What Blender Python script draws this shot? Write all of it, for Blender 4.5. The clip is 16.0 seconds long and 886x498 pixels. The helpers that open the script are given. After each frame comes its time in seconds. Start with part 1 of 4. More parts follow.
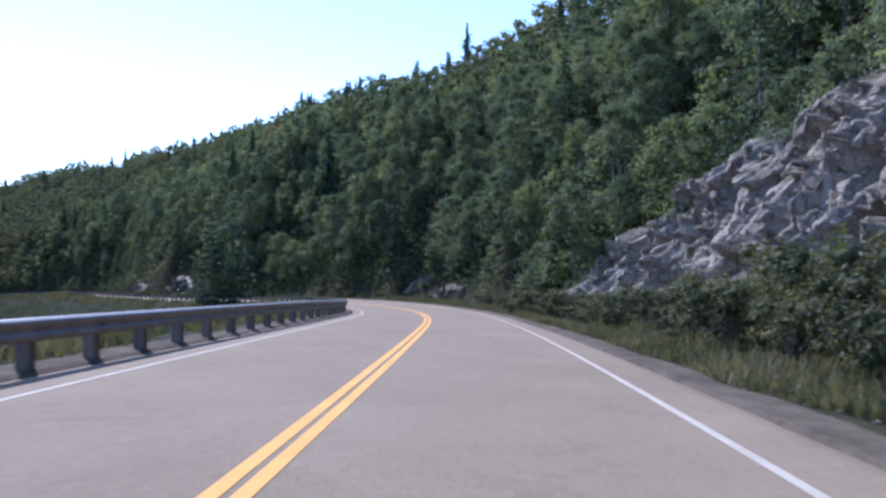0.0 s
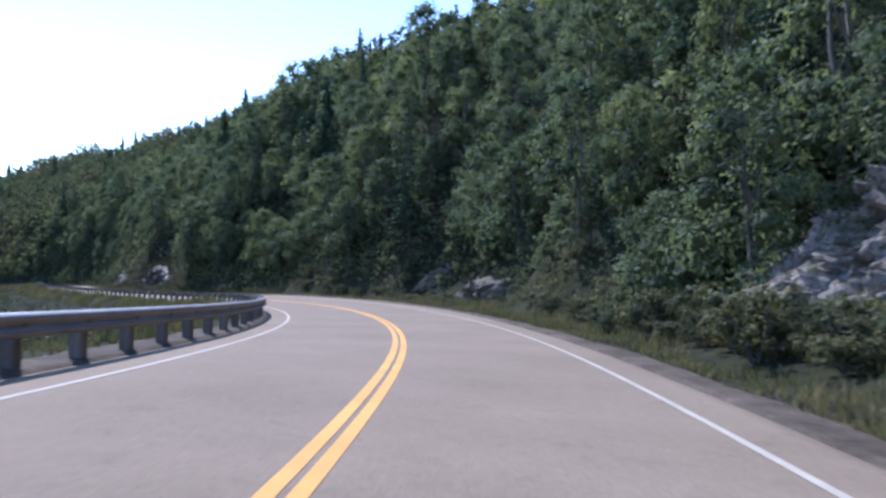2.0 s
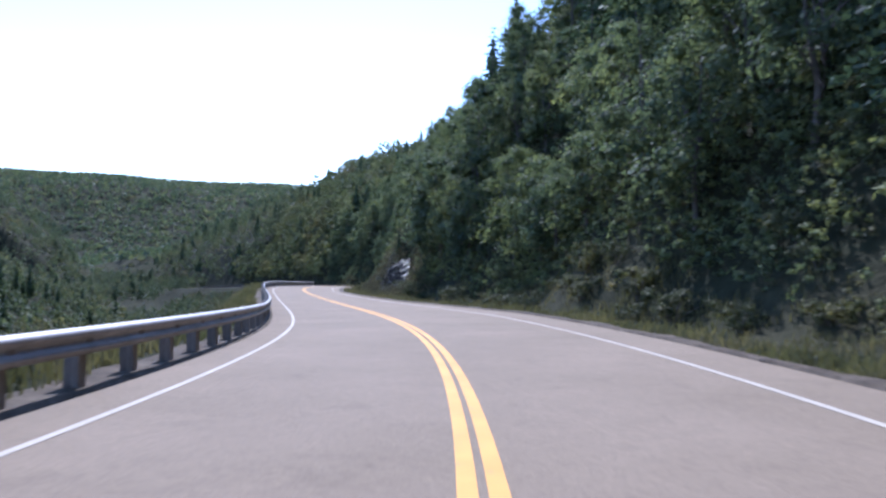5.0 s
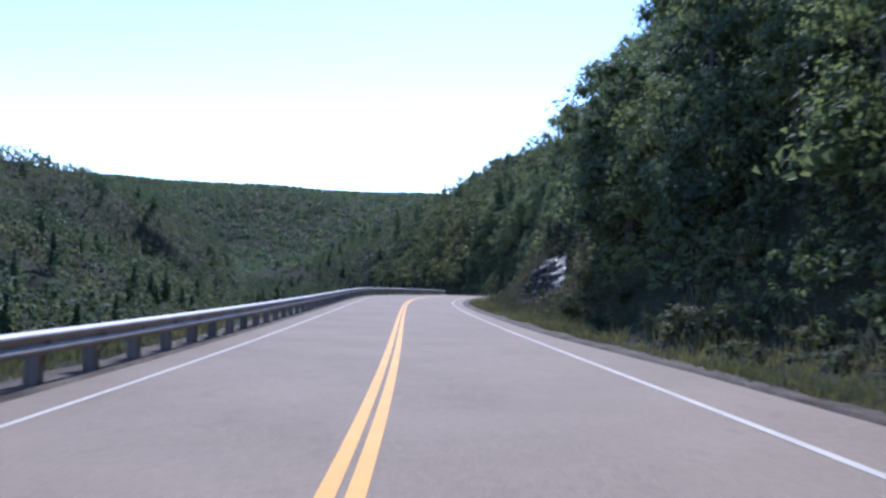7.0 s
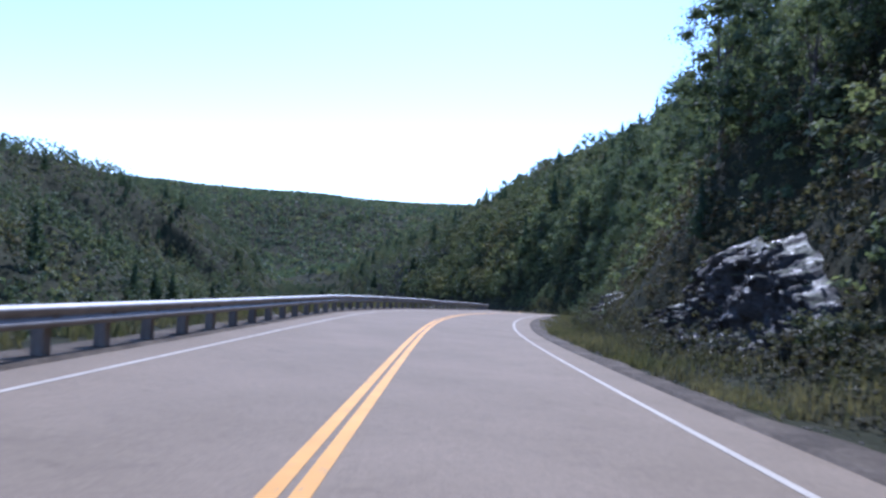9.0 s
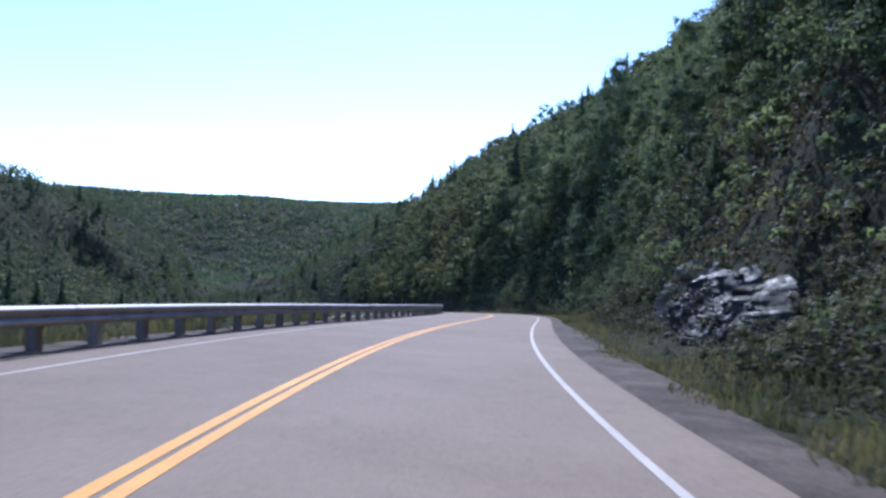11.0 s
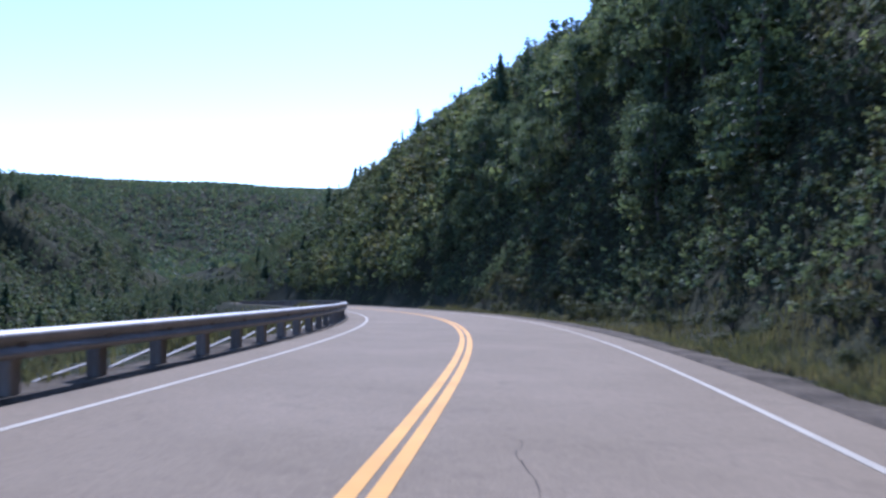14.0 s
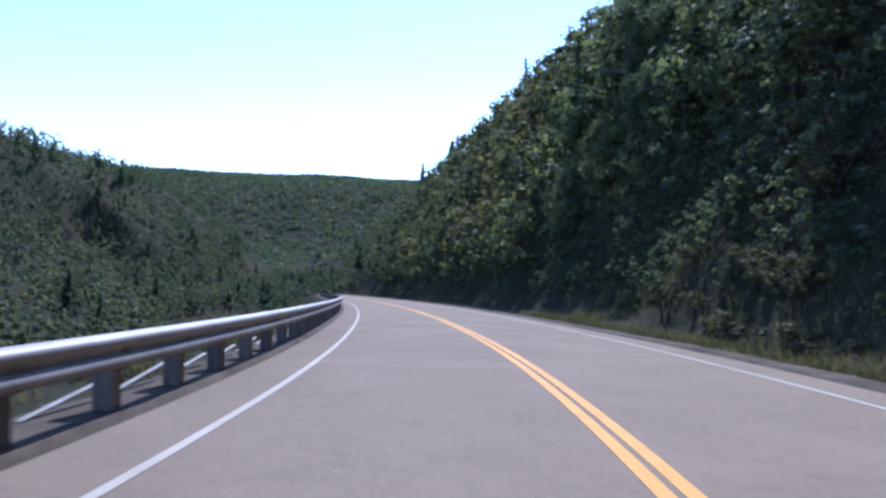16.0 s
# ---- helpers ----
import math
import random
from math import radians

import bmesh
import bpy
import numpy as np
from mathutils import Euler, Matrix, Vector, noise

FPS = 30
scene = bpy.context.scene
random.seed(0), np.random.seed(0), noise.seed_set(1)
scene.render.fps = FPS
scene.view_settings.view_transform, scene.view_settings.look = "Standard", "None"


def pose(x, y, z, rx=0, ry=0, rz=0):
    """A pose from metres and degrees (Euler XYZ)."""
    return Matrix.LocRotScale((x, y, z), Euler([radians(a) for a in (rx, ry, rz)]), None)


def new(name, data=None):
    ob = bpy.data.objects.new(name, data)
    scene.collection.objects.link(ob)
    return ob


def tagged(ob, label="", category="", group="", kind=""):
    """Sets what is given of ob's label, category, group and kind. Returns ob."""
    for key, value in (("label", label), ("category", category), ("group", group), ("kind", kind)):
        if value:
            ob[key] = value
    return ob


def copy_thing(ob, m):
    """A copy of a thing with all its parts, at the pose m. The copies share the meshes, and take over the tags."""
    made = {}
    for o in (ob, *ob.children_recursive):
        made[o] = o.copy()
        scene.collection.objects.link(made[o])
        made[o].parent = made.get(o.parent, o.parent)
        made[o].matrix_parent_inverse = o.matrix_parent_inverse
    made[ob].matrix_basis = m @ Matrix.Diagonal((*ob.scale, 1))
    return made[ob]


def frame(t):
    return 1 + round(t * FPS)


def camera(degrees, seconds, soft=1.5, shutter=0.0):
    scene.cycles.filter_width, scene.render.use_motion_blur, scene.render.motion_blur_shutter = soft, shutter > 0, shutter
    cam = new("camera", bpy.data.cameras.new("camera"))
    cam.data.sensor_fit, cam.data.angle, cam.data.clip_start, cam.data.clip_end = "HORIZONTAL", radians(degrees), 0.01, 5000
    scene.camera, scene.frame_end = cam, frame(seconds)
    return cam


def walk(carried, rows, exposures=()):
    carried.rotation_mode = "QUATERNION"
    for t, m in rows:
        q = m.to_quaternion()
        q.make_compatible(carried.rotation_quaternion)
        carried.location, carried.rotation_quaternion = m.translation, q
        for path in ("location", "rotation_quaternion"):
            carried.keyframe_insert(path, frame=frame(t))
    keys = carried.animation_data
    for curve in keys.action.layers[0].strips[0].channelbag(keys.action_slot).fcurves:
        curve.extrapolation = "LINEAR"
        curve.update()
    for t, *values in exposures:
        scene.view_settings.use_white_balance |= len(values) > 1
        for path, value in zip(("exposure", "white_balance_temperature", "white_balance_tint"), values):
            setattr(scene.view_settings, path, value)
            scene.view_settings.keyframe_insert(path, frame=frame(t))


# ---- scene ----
cam = camera(60.76, 16.0, soft=2.7, shutter=0.2)
ROWS = [
    (0.0, pose(1.51, -8.60, 1.609, 90.37, 0.18, 2.03)),
    (0.5, pose(1.60, -1.60, 1.266, 90.31, 0.48, 2.54)),
    (1.0, pose(1.45, 5.57, 0.906, 90.21, -0.20, 2.95)),
    (1.5, pose(1.25, 13.00, 0.518, 90.44, -1.17, 3.83)),
    (2.0, pose(0.96, 20.75, 0.090, 90.18, -0.50, 4.72)),
    (2.5, pose(0.49, 28.62, -0.34, 89.60, 0.70, 7.73)),
    (3.0, pose(-0.38, 36.15, -0.71, 89.53, 1.02, 10.37)),
    (3.5, pose(-1.70, 43.45, -1.05, 90.02, 0.34, 14.25)),
    (4.0, pose(-3.76, 51.04, -1.39, 89.87, 0.49, 18.89)),
    (4.5, pose(-6.22, 58.10, -1.68, 90.31, -0.37, 23.83)),
    (5.0, pose(-9.43, 65.26, -1.97, 90.32, -0.41, 28.25)),
    (5.2, pose(-10.88, 68.10, -2.10, 90.27, -0.41, 29.71)),
    (5.6, pose(-13.75, 73.72, -2.35, 90.41, -0.56, 32.36)),
    (6.0, pose(-16.90, 79.14, -2.60, 90.56, -0.70, 34.80)),
    (6.4, pose(-20.32, 84.37, -2.86, 90.71, -0.84, 37.12)),
    (6.8, pose(-23.99, 89.45, -3.12, 90.86, -0.99, 38.97)),
    (7.3, pose(-28.89, 95.65, -3.46, 91.05, -1.17, 40.44)),
    (7.5, pose(-30.94, 98.09, -3.59, 91.05, -1.29, 41.47)),
    (8.0, pose(-36.15, 104.17, -3.91, 91.04, -1.59, 43.26)),
    (8.5, pose(-41.58, 110.23, -4.22, 91.28, -0.89, 43.20)),
    (9.0, pose(-47.07, 116.31, -4.50, 91.85, -2.84, 42.36)),
    (9.2, pose(-49.23, 118.78, -4.61, 91.95, -2.87, 42.10)),
    (9.6, pose(-53.47, 123.83, -4.82, 91.92, -2.32, 41.74)),
    (10.0, pose(-57.71, 128.93, -5.04, 91.89, -1.78, 41.31)),
    (10.4, pose(-61.90, 134.02, -5.226, 91.87, -1.24, 40.59)),
    (10.8, pose(-65.97, 139.09, -5.412, 91.84, -0.69, 39.41)),
    (11.3, pose(-70.76, 145.39, -5.625, 91.80, -0.01, 37.18)),
    (11.5, pose(-72.58, 147.88, -5.705, 91.57, 0.16, 36.52)),
    (12.0, pose(-76.93, 153.96, -5.915, 91.47, 0.25, 35.23)),
    (12.5, pose(-81.29, 160.15, -6.145, 91.36, 0.14, 34.39)),
    (13.0, pose(-85.68, 166.72, -6.405, 91.14, 0.36, 33.51)),
    (13.5, pose(-90.22, 173.54, -6.715, 90.83, 0.12, 34.18)),
    (14.0, pose(-95.03, 180.74, -7.055, 90.92, 0.35, 36.73)),
    (14.5, pose(-100.09, 187.70, -7.395, 90.47, -0.45, 38.91)),
    (15.0, pose(-105.20, 194.31, -7.725, 90.58, -0.08, 41.04)),
    (15.5, pose(-110.40, 200.47, -8.055, 90.30, 0.11, 42.53)),
    (16.0, pose(-115.65, 206.60, -8.395, 90.43, -0.18, 44.78)),
]
walk(cam, ROWS, exposures=[(0.0, 1.0, 5120, 22), (2.0, 1.06, 5120, 22), (3.2, 1.15, 5120, 22), (5.0, 1.17, 5120, 22), (7.4, 0.92, 4980, 22), (16.0, 0.87, 4960, 22)])

# bend (1/100 m, left positive), grade and cross fall (percent) along the road
BEND = [0.00, 0.10, 0.11, 0.45, 0.93, 1.11, 1.13, 0.87, 0.83, 0.53, 0.11, -0.01, -0.03, -0.06, -0.28, -0.58, -0.50, -0.22, -0.06, 0.27, 0.73, 0.91, 0.69, 0.29, 0.16, 0.14, 0.12, 0.10, 0.08, 0.06, 0.04, 0.02, 0.01, 0.00, 0.00, 0.00, -0.01, -0.01, -0.01, -0.01, -0.01, -0.00]
GRADE = [-5.7, -5.6, -3.7, -4.4, -3.2, -2.5, -4.0, -4.2, -4.7, -4.8, -4.8, -4.8, -4.8, -4.8, -4.8]
BANK = [1.3, 3.8, 0.7, -3.5, 1.2, 5.3, 1.6, 2.3, 2.7, 1.7, 0.9, 0.5, 0.3, 0.2, 0.1]

# ---- world, sun ----
SUN_AZ, SUN_EL = 35.5, 44.0
world = bpy.data.worlds.new("world")
scene.world = world
world.use_nodes = True
_n = world.node_tree.nodes
sky = _n.new("ShaderNodeTexSky")
sky.sky_type, sky.sun_disc = "NISHITA", False
sky.sun_elevation, sky.sun_rotation = radians(SUN_EL), radians(-SUN_AZ)
sky.air_density, sky.dust_density, sky.ozone_density = 1.0, 0.1, 1.4
world.node_tree.links.new(sky.outputs[0], _n["Background"].inputs[0])
_n["Background"].inputs[1].default_value = 0.15
sun_data = bpy.data.lights.new("sun", "SUN")
sun_data.energy, sun_data.angle, sun_data.color = 3.8, radians(0.55), (1.0, 0.95, 0.87)
sun = new("sun", sun_data)
_to = Vector((-math.sin(radians(SUN_AZ)) * math.cos(radians(SUN_EL)), math.cos(radians(SUN_AZ)) * math.cos(radians(SUN_EL)), math.sin(radians(SUN_EL))))
sun.matrix_world = Matrix.Translation((0, 0, 200)) @ _to.to_track_quat("Z", "Y").to_matrix().to_4x4()

# ---- materials ----
def material(name, rough=0.8, metal=0.0, spec=0.5):
    m = bpy.data.materials.new(name)
    m.use_nodes = True
    b = m.node_tree.nodes["Principled BSDF"]
    b.inputs["Roughness"].default_value, b.inputs["Metallic"].default_value = rough, metal
    b.inputs["Specular IOR Level"].default_value = spec
    return m, m.node_tree.nodes, m.node_tree.links, b


def noise_tex(nodes, links, scale, detail=4.0, rough=0.55, coords="Object", stretch=None, distort=0.0):
    tc = nodes.new("ShaderNodeTexCoord")
    n = nodes.new("ShaderNodeTexNoise")
    n.inputs["Scale"].default_value, n.inputs["Detail"].default_value = scale, detail
    n.inputs["Roughness"].default_value, n.inputs["Distortion"].default_value = rough, distort
    if stretch:
        mp = nodes.new("ShaderNodeMapping")
        mp.inputs["Scale"].default_value = stretch
        links.new(tc.outputs[coords], mp.inputs[0])
        links.new(mp.outputs[0], n.inputs["Vector"])
    else:
        links.new(tc.outputs[coords], n.inputs["Vector"])
    return n


def ramp(nodes, links, source, stops):
    r = nodes.new("ShaderNodeValToRGB")
    links.new(source, r.inputs[0])
    e = r.color_ramp.elements
    while len(e) < len(stops):
        e.new(0.5)
    for k, (at_, c) in enumerate(stops):
        e[k].position, e[k].color = at_, (*c, 1)
    return r.outputs[0]


def mix(nodes, links, fac, a, b, how="MIX"):
    m = nodes.new("ShaderNodeMix")
    m.data_type, m.blend_type = "RGBA", how
    for sock, v in ((m.inputs[0], fac), (m.inputs[6], a), (m.inputs[7], b)):
        if isinstance(v, (int, float)):
            sock.default_value = v
        elif isinstance(v, tuple):
            sock.default_value = (*v, 1)
        else:
            links.new(v, sock)
    return m.outputs[2]


def bump(nodes, links, b, height, strength, distance=0.02):
    n = nodes.new("ShaderNodeBump")
    n.inputs["Strength"].default_value, n.inputs["Distance"].default_value = strength, distance
    links.new(height, n.inputs["Height"])
    links.new(n.outputs[0], b.inputs["Normal"])


def plain(name, stops, scale, rough=0.8, metal=0.0, fine=0.0, bumps=0.3, dist=0.01, spec=0.5, stretch=None, per_object=0.0):
    """Colour from large and fine noise between stops."""
    m, n, l, b = material(name, rough, metal, spec)
    big = noise_tex(n, l, scale, 5, 0.6, stretch=stretch)
    c = ramp(n, l, big.outputs[0], stops)
    small = noise_tex(n, l, fine or scale * 14, 4, 0.7, stretch=stretch)
    c = mix(n, l, 0.55, c, ramp(n, l, small.outputs[0], [(0.3, (0.45, 0.45, 0.45)), (0.7, (1.5, 1.5, 1.5))]), "MULTIPLY")
    if per_object:
        oi = n.new("ShaderNodeObjectInfo")
        c = mix(n, l, per_object, c, ramp(n, l, oi.outputs["Random"], [(0, (0.5, 0.5, 0.5)), (1, (1.5, 1.45, 1.4))]), "MULTIPLY")
    l.new(c, b.inputs["Base Color"])
    bump(n, l, b, small.outputs[0], bumps, dist)
    return m


def leafy(name, dark, mid, light, odd=None, scale=0.16, through_=0.3, grain=9.0):
    """Foliage: a hue for each tree or patch, a shade for each leaf, a faint sheen, some light through the leaf."""
    m, n, l, b = material(name, 0.75, 0, 0.12)
    patch = noise_tex(n, l, scale, 2, 0.5)
    c = ramp(n, l, patch.outputs[0], [(0.3, dark), (0.48, mid), (0.6, light)] + ([(0.7, odd)] if odd else []))
    tree = noise_tex(n, l, scale * 2.4 + 0.02, 2, 0.5)
    c = mix(n, l, 0.8, c, ramp(n, l, tree.outputs[0], [(0.34, (0.6, 0.62, 0.7)), (0.5, (0.98, 0.98, 1.0)), (0.66, (1.22, 1.17, 1.05))]), "MULTIPLY")
    fine = noise_tex(n, l, grain, 3, 0.7)
    c = mix(n, l, 0.7, c, ramp(n, l, fine.outputs[0], [(0.32, (0.5, 0.52, 0.55)), (0.68, (1.4, 1.4, 1.3))]), "MULTIPLY")
    geo = n.new("ShaderNodeNewGeometry")
    c = mix(n, l, 0.3, c, ramp(n, l, geo.outputs["Random Per Island"], [(0, (0.6, 0.65, 0.68)), (0.6, (1.0, 1.0, 0.98)), (1, (1.5, 1.4, 1.2))]), "MULTIPLY")
    oi = n.new("ShaderNodeObjectInfo")
    c = mix(n, l, 0.6, c, ramp(n, l, oi.outputs["Random"], [(0, (0.62, 0.7, 0.78)), (0.5, (0.95, 0.96, 0.98)), (1, (1.3, 1.2, 0.95))]), "MULTIPLY")
    l.new(c, b.inputs["Base Color"])
    t = n.new("ShaderNodeBsdfTranslucent")
    l.new(mix(n, l, 1.0, c, (1.17, 1.2, 0.78), "MULTIPLY"), t.inputs[0])
    sh = n.new("ShaderNodeMixShader")
    sh.inputs[0].default_value = through_
    l.new(b.outputs[0], sh.inputs[1])
    l.new(t.outputs[0], sh.inputs[2])
    l.new(sh.outputs[0], n["Material Output"].inputs[0])
    return m


def asphalt_material():
    m, n, l, b = material("asphalt", 0.92, 0, 0.12)
    wear = noise_tex(n, l, 0.35, 5, 0.6)
    c = ramp(n, l, wear.outputs[0], [(0.3, (0.187, 0.143, 0.096)), (0.7, (0.230, 0.176, 0.121))])
    grain = noise_tex(n, l, 55, 3, 0.8)
    c = mix(n, l, 0.6, c, ramp(n, l, grain.outputs[0], [(0.32, (0.5, 0.5, 0.5)), (0.7, (1.5, 1.5, 1.5))]), "MULTIPLY")
    blotch = noise_tex(n, l, 1.7, 4, 0.6, distort=1.0)
    c = mix(n, l, 0.4, c, ramp(n, l, blotch.outputs[0], [(0.55, (1, 1, 1)), (0.72, (0.72, 0.72, 0.73))]), "MULTIPLY")
    patch = noise_tex(n, l, 11, 4, 0.75)
    c = mix(n, l, 0.5, c, ramp(n, l, patch.outputs[0], [(0.3, (0.78, 0.78, 0.78)), (0.68, (1.16, 1.16, 1.15))]), "MULTIPLY")
    l.new(c, b.inputs["Base Color"])
    bump(n, l, b, grain.outputs[0], 0.5, 0.008)
    return m


def paint_material(name, colour, under=(0.2, 0.166, 0.122)):
    m, n, l, b = material(name, 0.8, 0, 0.25)
    w = noise_tex(n, l, 9, 5, 0.75)
    f = ramp(n, l, w.outputs[0], [(0.60, (0, 0, 0)), (0.72, (1, 1, 1))])
    g = noise_tex(n, l, 1.1, 3, 0.6)
    c = mix(n, l, 0.5, colour, ramp(n, l, g.outputs[0], [(0.3, (0.75, 0.75, 0.75)), (0.7, (1.15, 1.15, 1.15))]), "MULTIPLY")
    l.new(mix(n, l, f, c, under), b.inputs["Base Color"])
    bump(n, l, b, w.outputs[0], 0.15, 0.004)
    return m


def rock_material(name, cols, rough, spec=0.5, wet=False):
    m, n, l, b = material(name, rough, 0, spec)
    if wet:
        film = noise_tex(n, l, 2.2, 4, 0.65)
        l.new(ramp(n, l, film.outputs[0], [(0.5, (rough, rough, rough)), (0.62, (0.34, 0.34, 0.34))]), b.inputs["Roughness"])
    big = noise_tex(n, l, 0.55, 6, 0.65, distort=0.6)
    c = ramp(n, l, big.outputs[0], [(0.28, cols[0]), (0.5, cols[1]), (0.7, cols[2])])
    fine = noise_tex(n, l, 7, 6, 0.75, stretch=(1, 1, 2.4))
    c = mix(n, l, 0.75, c, ramp(n, l, fine.outputs[0], [(0.3, (0.35, 0.36, 0.38)), (0.65, (1.45, 1.42, 1.4))]), "MULTIPLY")
    geo = n.new("ShaderNodeNewGeometry")
    moss = noise_tex(n, l, 1.3, 4, 0.6)
    sep = n.new("ShaderNodeSeparateXYZ")
    l.new(geo.outputs["Normal"], sep.inputs[0])
    mul = n.new("ShaderNodeMath")
    mul.operation = "MULTIPLY"
    l.new(sep.outputs[2], mul.inputs[0])
    l.new(moss.outputs[0], mul.inputs[1])
    f = ramp(n, l, mul.outputs[0], [(0.34, (0, 0, 0)), (0.46, (0.8, 0.8, 0.8))])
    joints = n.new("ShaderNodeTexVoronoi")
    joints.feature = "DISTANCE_TO_EDGE"
    joints.inputs["Scale"].default_value = 1.0
    tc = n.new("ShaderNodeTexCoord")
    mp = n.new("ShaderNodeMapping")
    mp.inputs["Rotation"].default_value = (0.3, 0.2, 0.4)
    mp.inputs["Scale"].default_value = (2.6, 2.6, 0.9)
    warp = n.new("ShaderNodeVectorMath")
    warp.operation = "MULTIPLY_ADD"
    warp.inputs[1].default_value = (0.8, 0.8, 0.8)
    l.new(tc.outputs["Object"], mp.inputs[0])
    l.new(fine.outputs["Color"], warp.inputs[0])
    l.new(mp.outputs[0], warp.inputs[2])
    l.new(warp.outputs[0], joints.inputs["Vector"])
    crack = ramp(n, l, joints.outputs["Distance"], [(0.0, (0.3, 0.29, 0.3)), (0.05, (1, 1, 1))])
    l.new(mix(n, l, 0.8, mix(n, l, f, c, (0.075, 0.08, 0.035)), crack, "MULTIPLY"), b.inputs["Base Color"])
    relief = mix(n, l, 0.35, fine.outputs[0], crack)
    bump(n, l, b, relief, 0.8, 0.09)
    return m


M_ASPHALT = asphalt_material()
M_WHITE = paint_material("white_line_paint", (0.385, 0.335, 0.26))
M_YELLOW = paint_material("yellow_line_paint", (0.60, 0.29, 0.055))
M_GRAVEL = plain("gravel", [(0.3, (0.055, 0.043, 0.031)), (0.7, (0.14, 0.11, 0.078))], 1.1, 0.95, fine=15, bumps=1.0, dist=0.05, spec=0.1)
M_SOIL = plain("forest_floor", [(0.3, (0.022, 0.024, 0.013)), (0.5, (0.03, 0.031, 0.017)), (0.7, (0.043, 0.04, 0.023))], 0.25, 0.95, fine=1.8, bumps=0.8, dist=0.15, spec=0.03)
M_STEEL = plain("galvanised_steel", [(0.3, (0.13, 0.12, 0.115)), (0.7, (0.22, 0.205, 0.195))], 1.5, 0.55, metal=0.3, fine=22, bumps=0.12, dist=0.003)
M_POST = plain("weathered_timber", [(0.3, (0.10, 0.085, 0.07)), (0.7, (0.20, 0.175, 0.15))], 2.2, 0.9, fine=26, bumps=0.5, dist=0.008, stretch=(1, 1, 0.2), per_object=0.5)
# pale tone of the slanted strips behind the rail; their substance is unknown
M_PALE_STRIP = plain("pale_strip_surface", [(0.3, (0.17, 0.155, 0.14)), (0.7, (0.30, 0.275, 0.25))], 2.0, 0.8, fine=20, bumps=0.4, dist=0.006, per_object=0.3)
M_ROCK = rock_material("grey_rock", [(0.12, 0.104, 0.086), (0.265, 0.229, 0.188), (0.385, 0.335, 0.275)], 0.85, 0.15)
M_SHALE = rock_material("dark_wet_shale", [(0.02, 0.017, 0.014), (0.046, 0.038, 0.030), (0.07, 0.057, 0.045)], 0.75, 0.22, True)
M_PALE = rock_material("pale_rock", [(0.10, 0.08, 0.062), (0.23, 0.19, 0.15), (0.36, 0.31, 0.25)], 0.8, 0.2)
M_BARK = plain("bark", [(0.3, (0.06, 0.05, 0.042)), (0.7, (0.16, 0.14, 0.12))], 1.4, 0.9, fine=16, bumps=0.6, dist=0.02, stretch=(1, 1, 0.35))
M_LEAF = leafy("broad_leaves", (0.098, 0.128, 0.08), (0.142, 0.174, 0.1), (0.188, 0.21, 0.11), through_=0.42)
M_SHRUB = leafy("shrub_leaves", (0.066, 0.078, 0.044), (0.104, 0.11, 0.057), (0.15, 0.138, 0.074), scale=0.5, grain=14.0)
M_NEEDLE = leafy("spruce_needles", (0.054, 0.084, 0.056), (0.074, 0.106, 0.068), (0.092, 0.124, 0.072), through_=0.25)
M_WOODS = leafy("far_leaves", (0.072, 0.096, 0.062), (0.104, 0.128, 0.076), (0.136, 0.146, 0.084), (0.136, 0.12, 0.07), scale=0.035, grain=2.6, through_=0.36)
M_GRASS = leafy("roadside_grass", (0.085, 0.088, 0.046), (0.128, 0.12, 0.064), (0.17, 0.148, 0.088), scale=0.35, through_=0.3)
M_SCRUB = leafy("dry_scrub", (0.072, 0.066, 0.045), (0.108, 0.092, 0.06), (0.125, 0.12, 0.07), scale=0.4, grain=14.0)
M_STONE = plain("loose_stone", [(0.3, (0.12, 0.10, 0.083)), (0.7, (0.24, 0.205, 0.17))], 3.0, 0.9, fine=30, bumps=0.3, dist=0.01, spec=0.1)
M_CRACK = plain("crack_dirt", [(0.3, (0.035, 0.032, 0.03)), (0.7, (0.06, 0.055, 0.05))], 4.0, 0.95, spec=0.05)

# ---- the road's line ----
STEP = 1.0
RS = np.arange(-160.0, 1000.0, STEP)
_fine = np.arange(-160.0, 1000.0, 0.5)


def _road():
    k = np.interp(_fine, -10 + 12.0 * np.arange(len(BEND)), BEND, left=0, right=0) / 100
    g = np.interp(_fine, -10 + 35.0 * np.arange(len(GRADE)), GRADE) / 100 + 0.011 * np.clip((21 - _fine) / 30, 0, 1.3)
    run = lambda v: np.concatenate([[0], np.cumsum((v[1:] + v[:-1]) * 0.25)])
    i0 = int(np.argmin(np.abs(_fine)))
    th = run(k)
    th -= th[i0]
    x, y, z = run(-np.sin(th)), run(np.cos(th)), run(g)
    x, y, z = x - x[i0], y - y[i0], z - z[i0] - 0.081
    b = np.interp(_fine, -10 + 35.0 * np.arange(len(BANK)), BANK) / 100
    return [np.interp(RS, _fine, v) for v in (x, y, z, th, b)]


RX, RY, RZ, RTH, RB = _road()


def on_road(s, d, up=0.0):
    """The place s metres along the road and d metres to the right of its middle line."""
    x, y, z, th, b = (np.interp(s, RS, v) for v in (RX, RY, RZ, RTH, RB))
    return np.stack([x + d * np.cos(th), y + d * np.sin(th), z - np.clip(d, -6, 6) * b + up], -1)


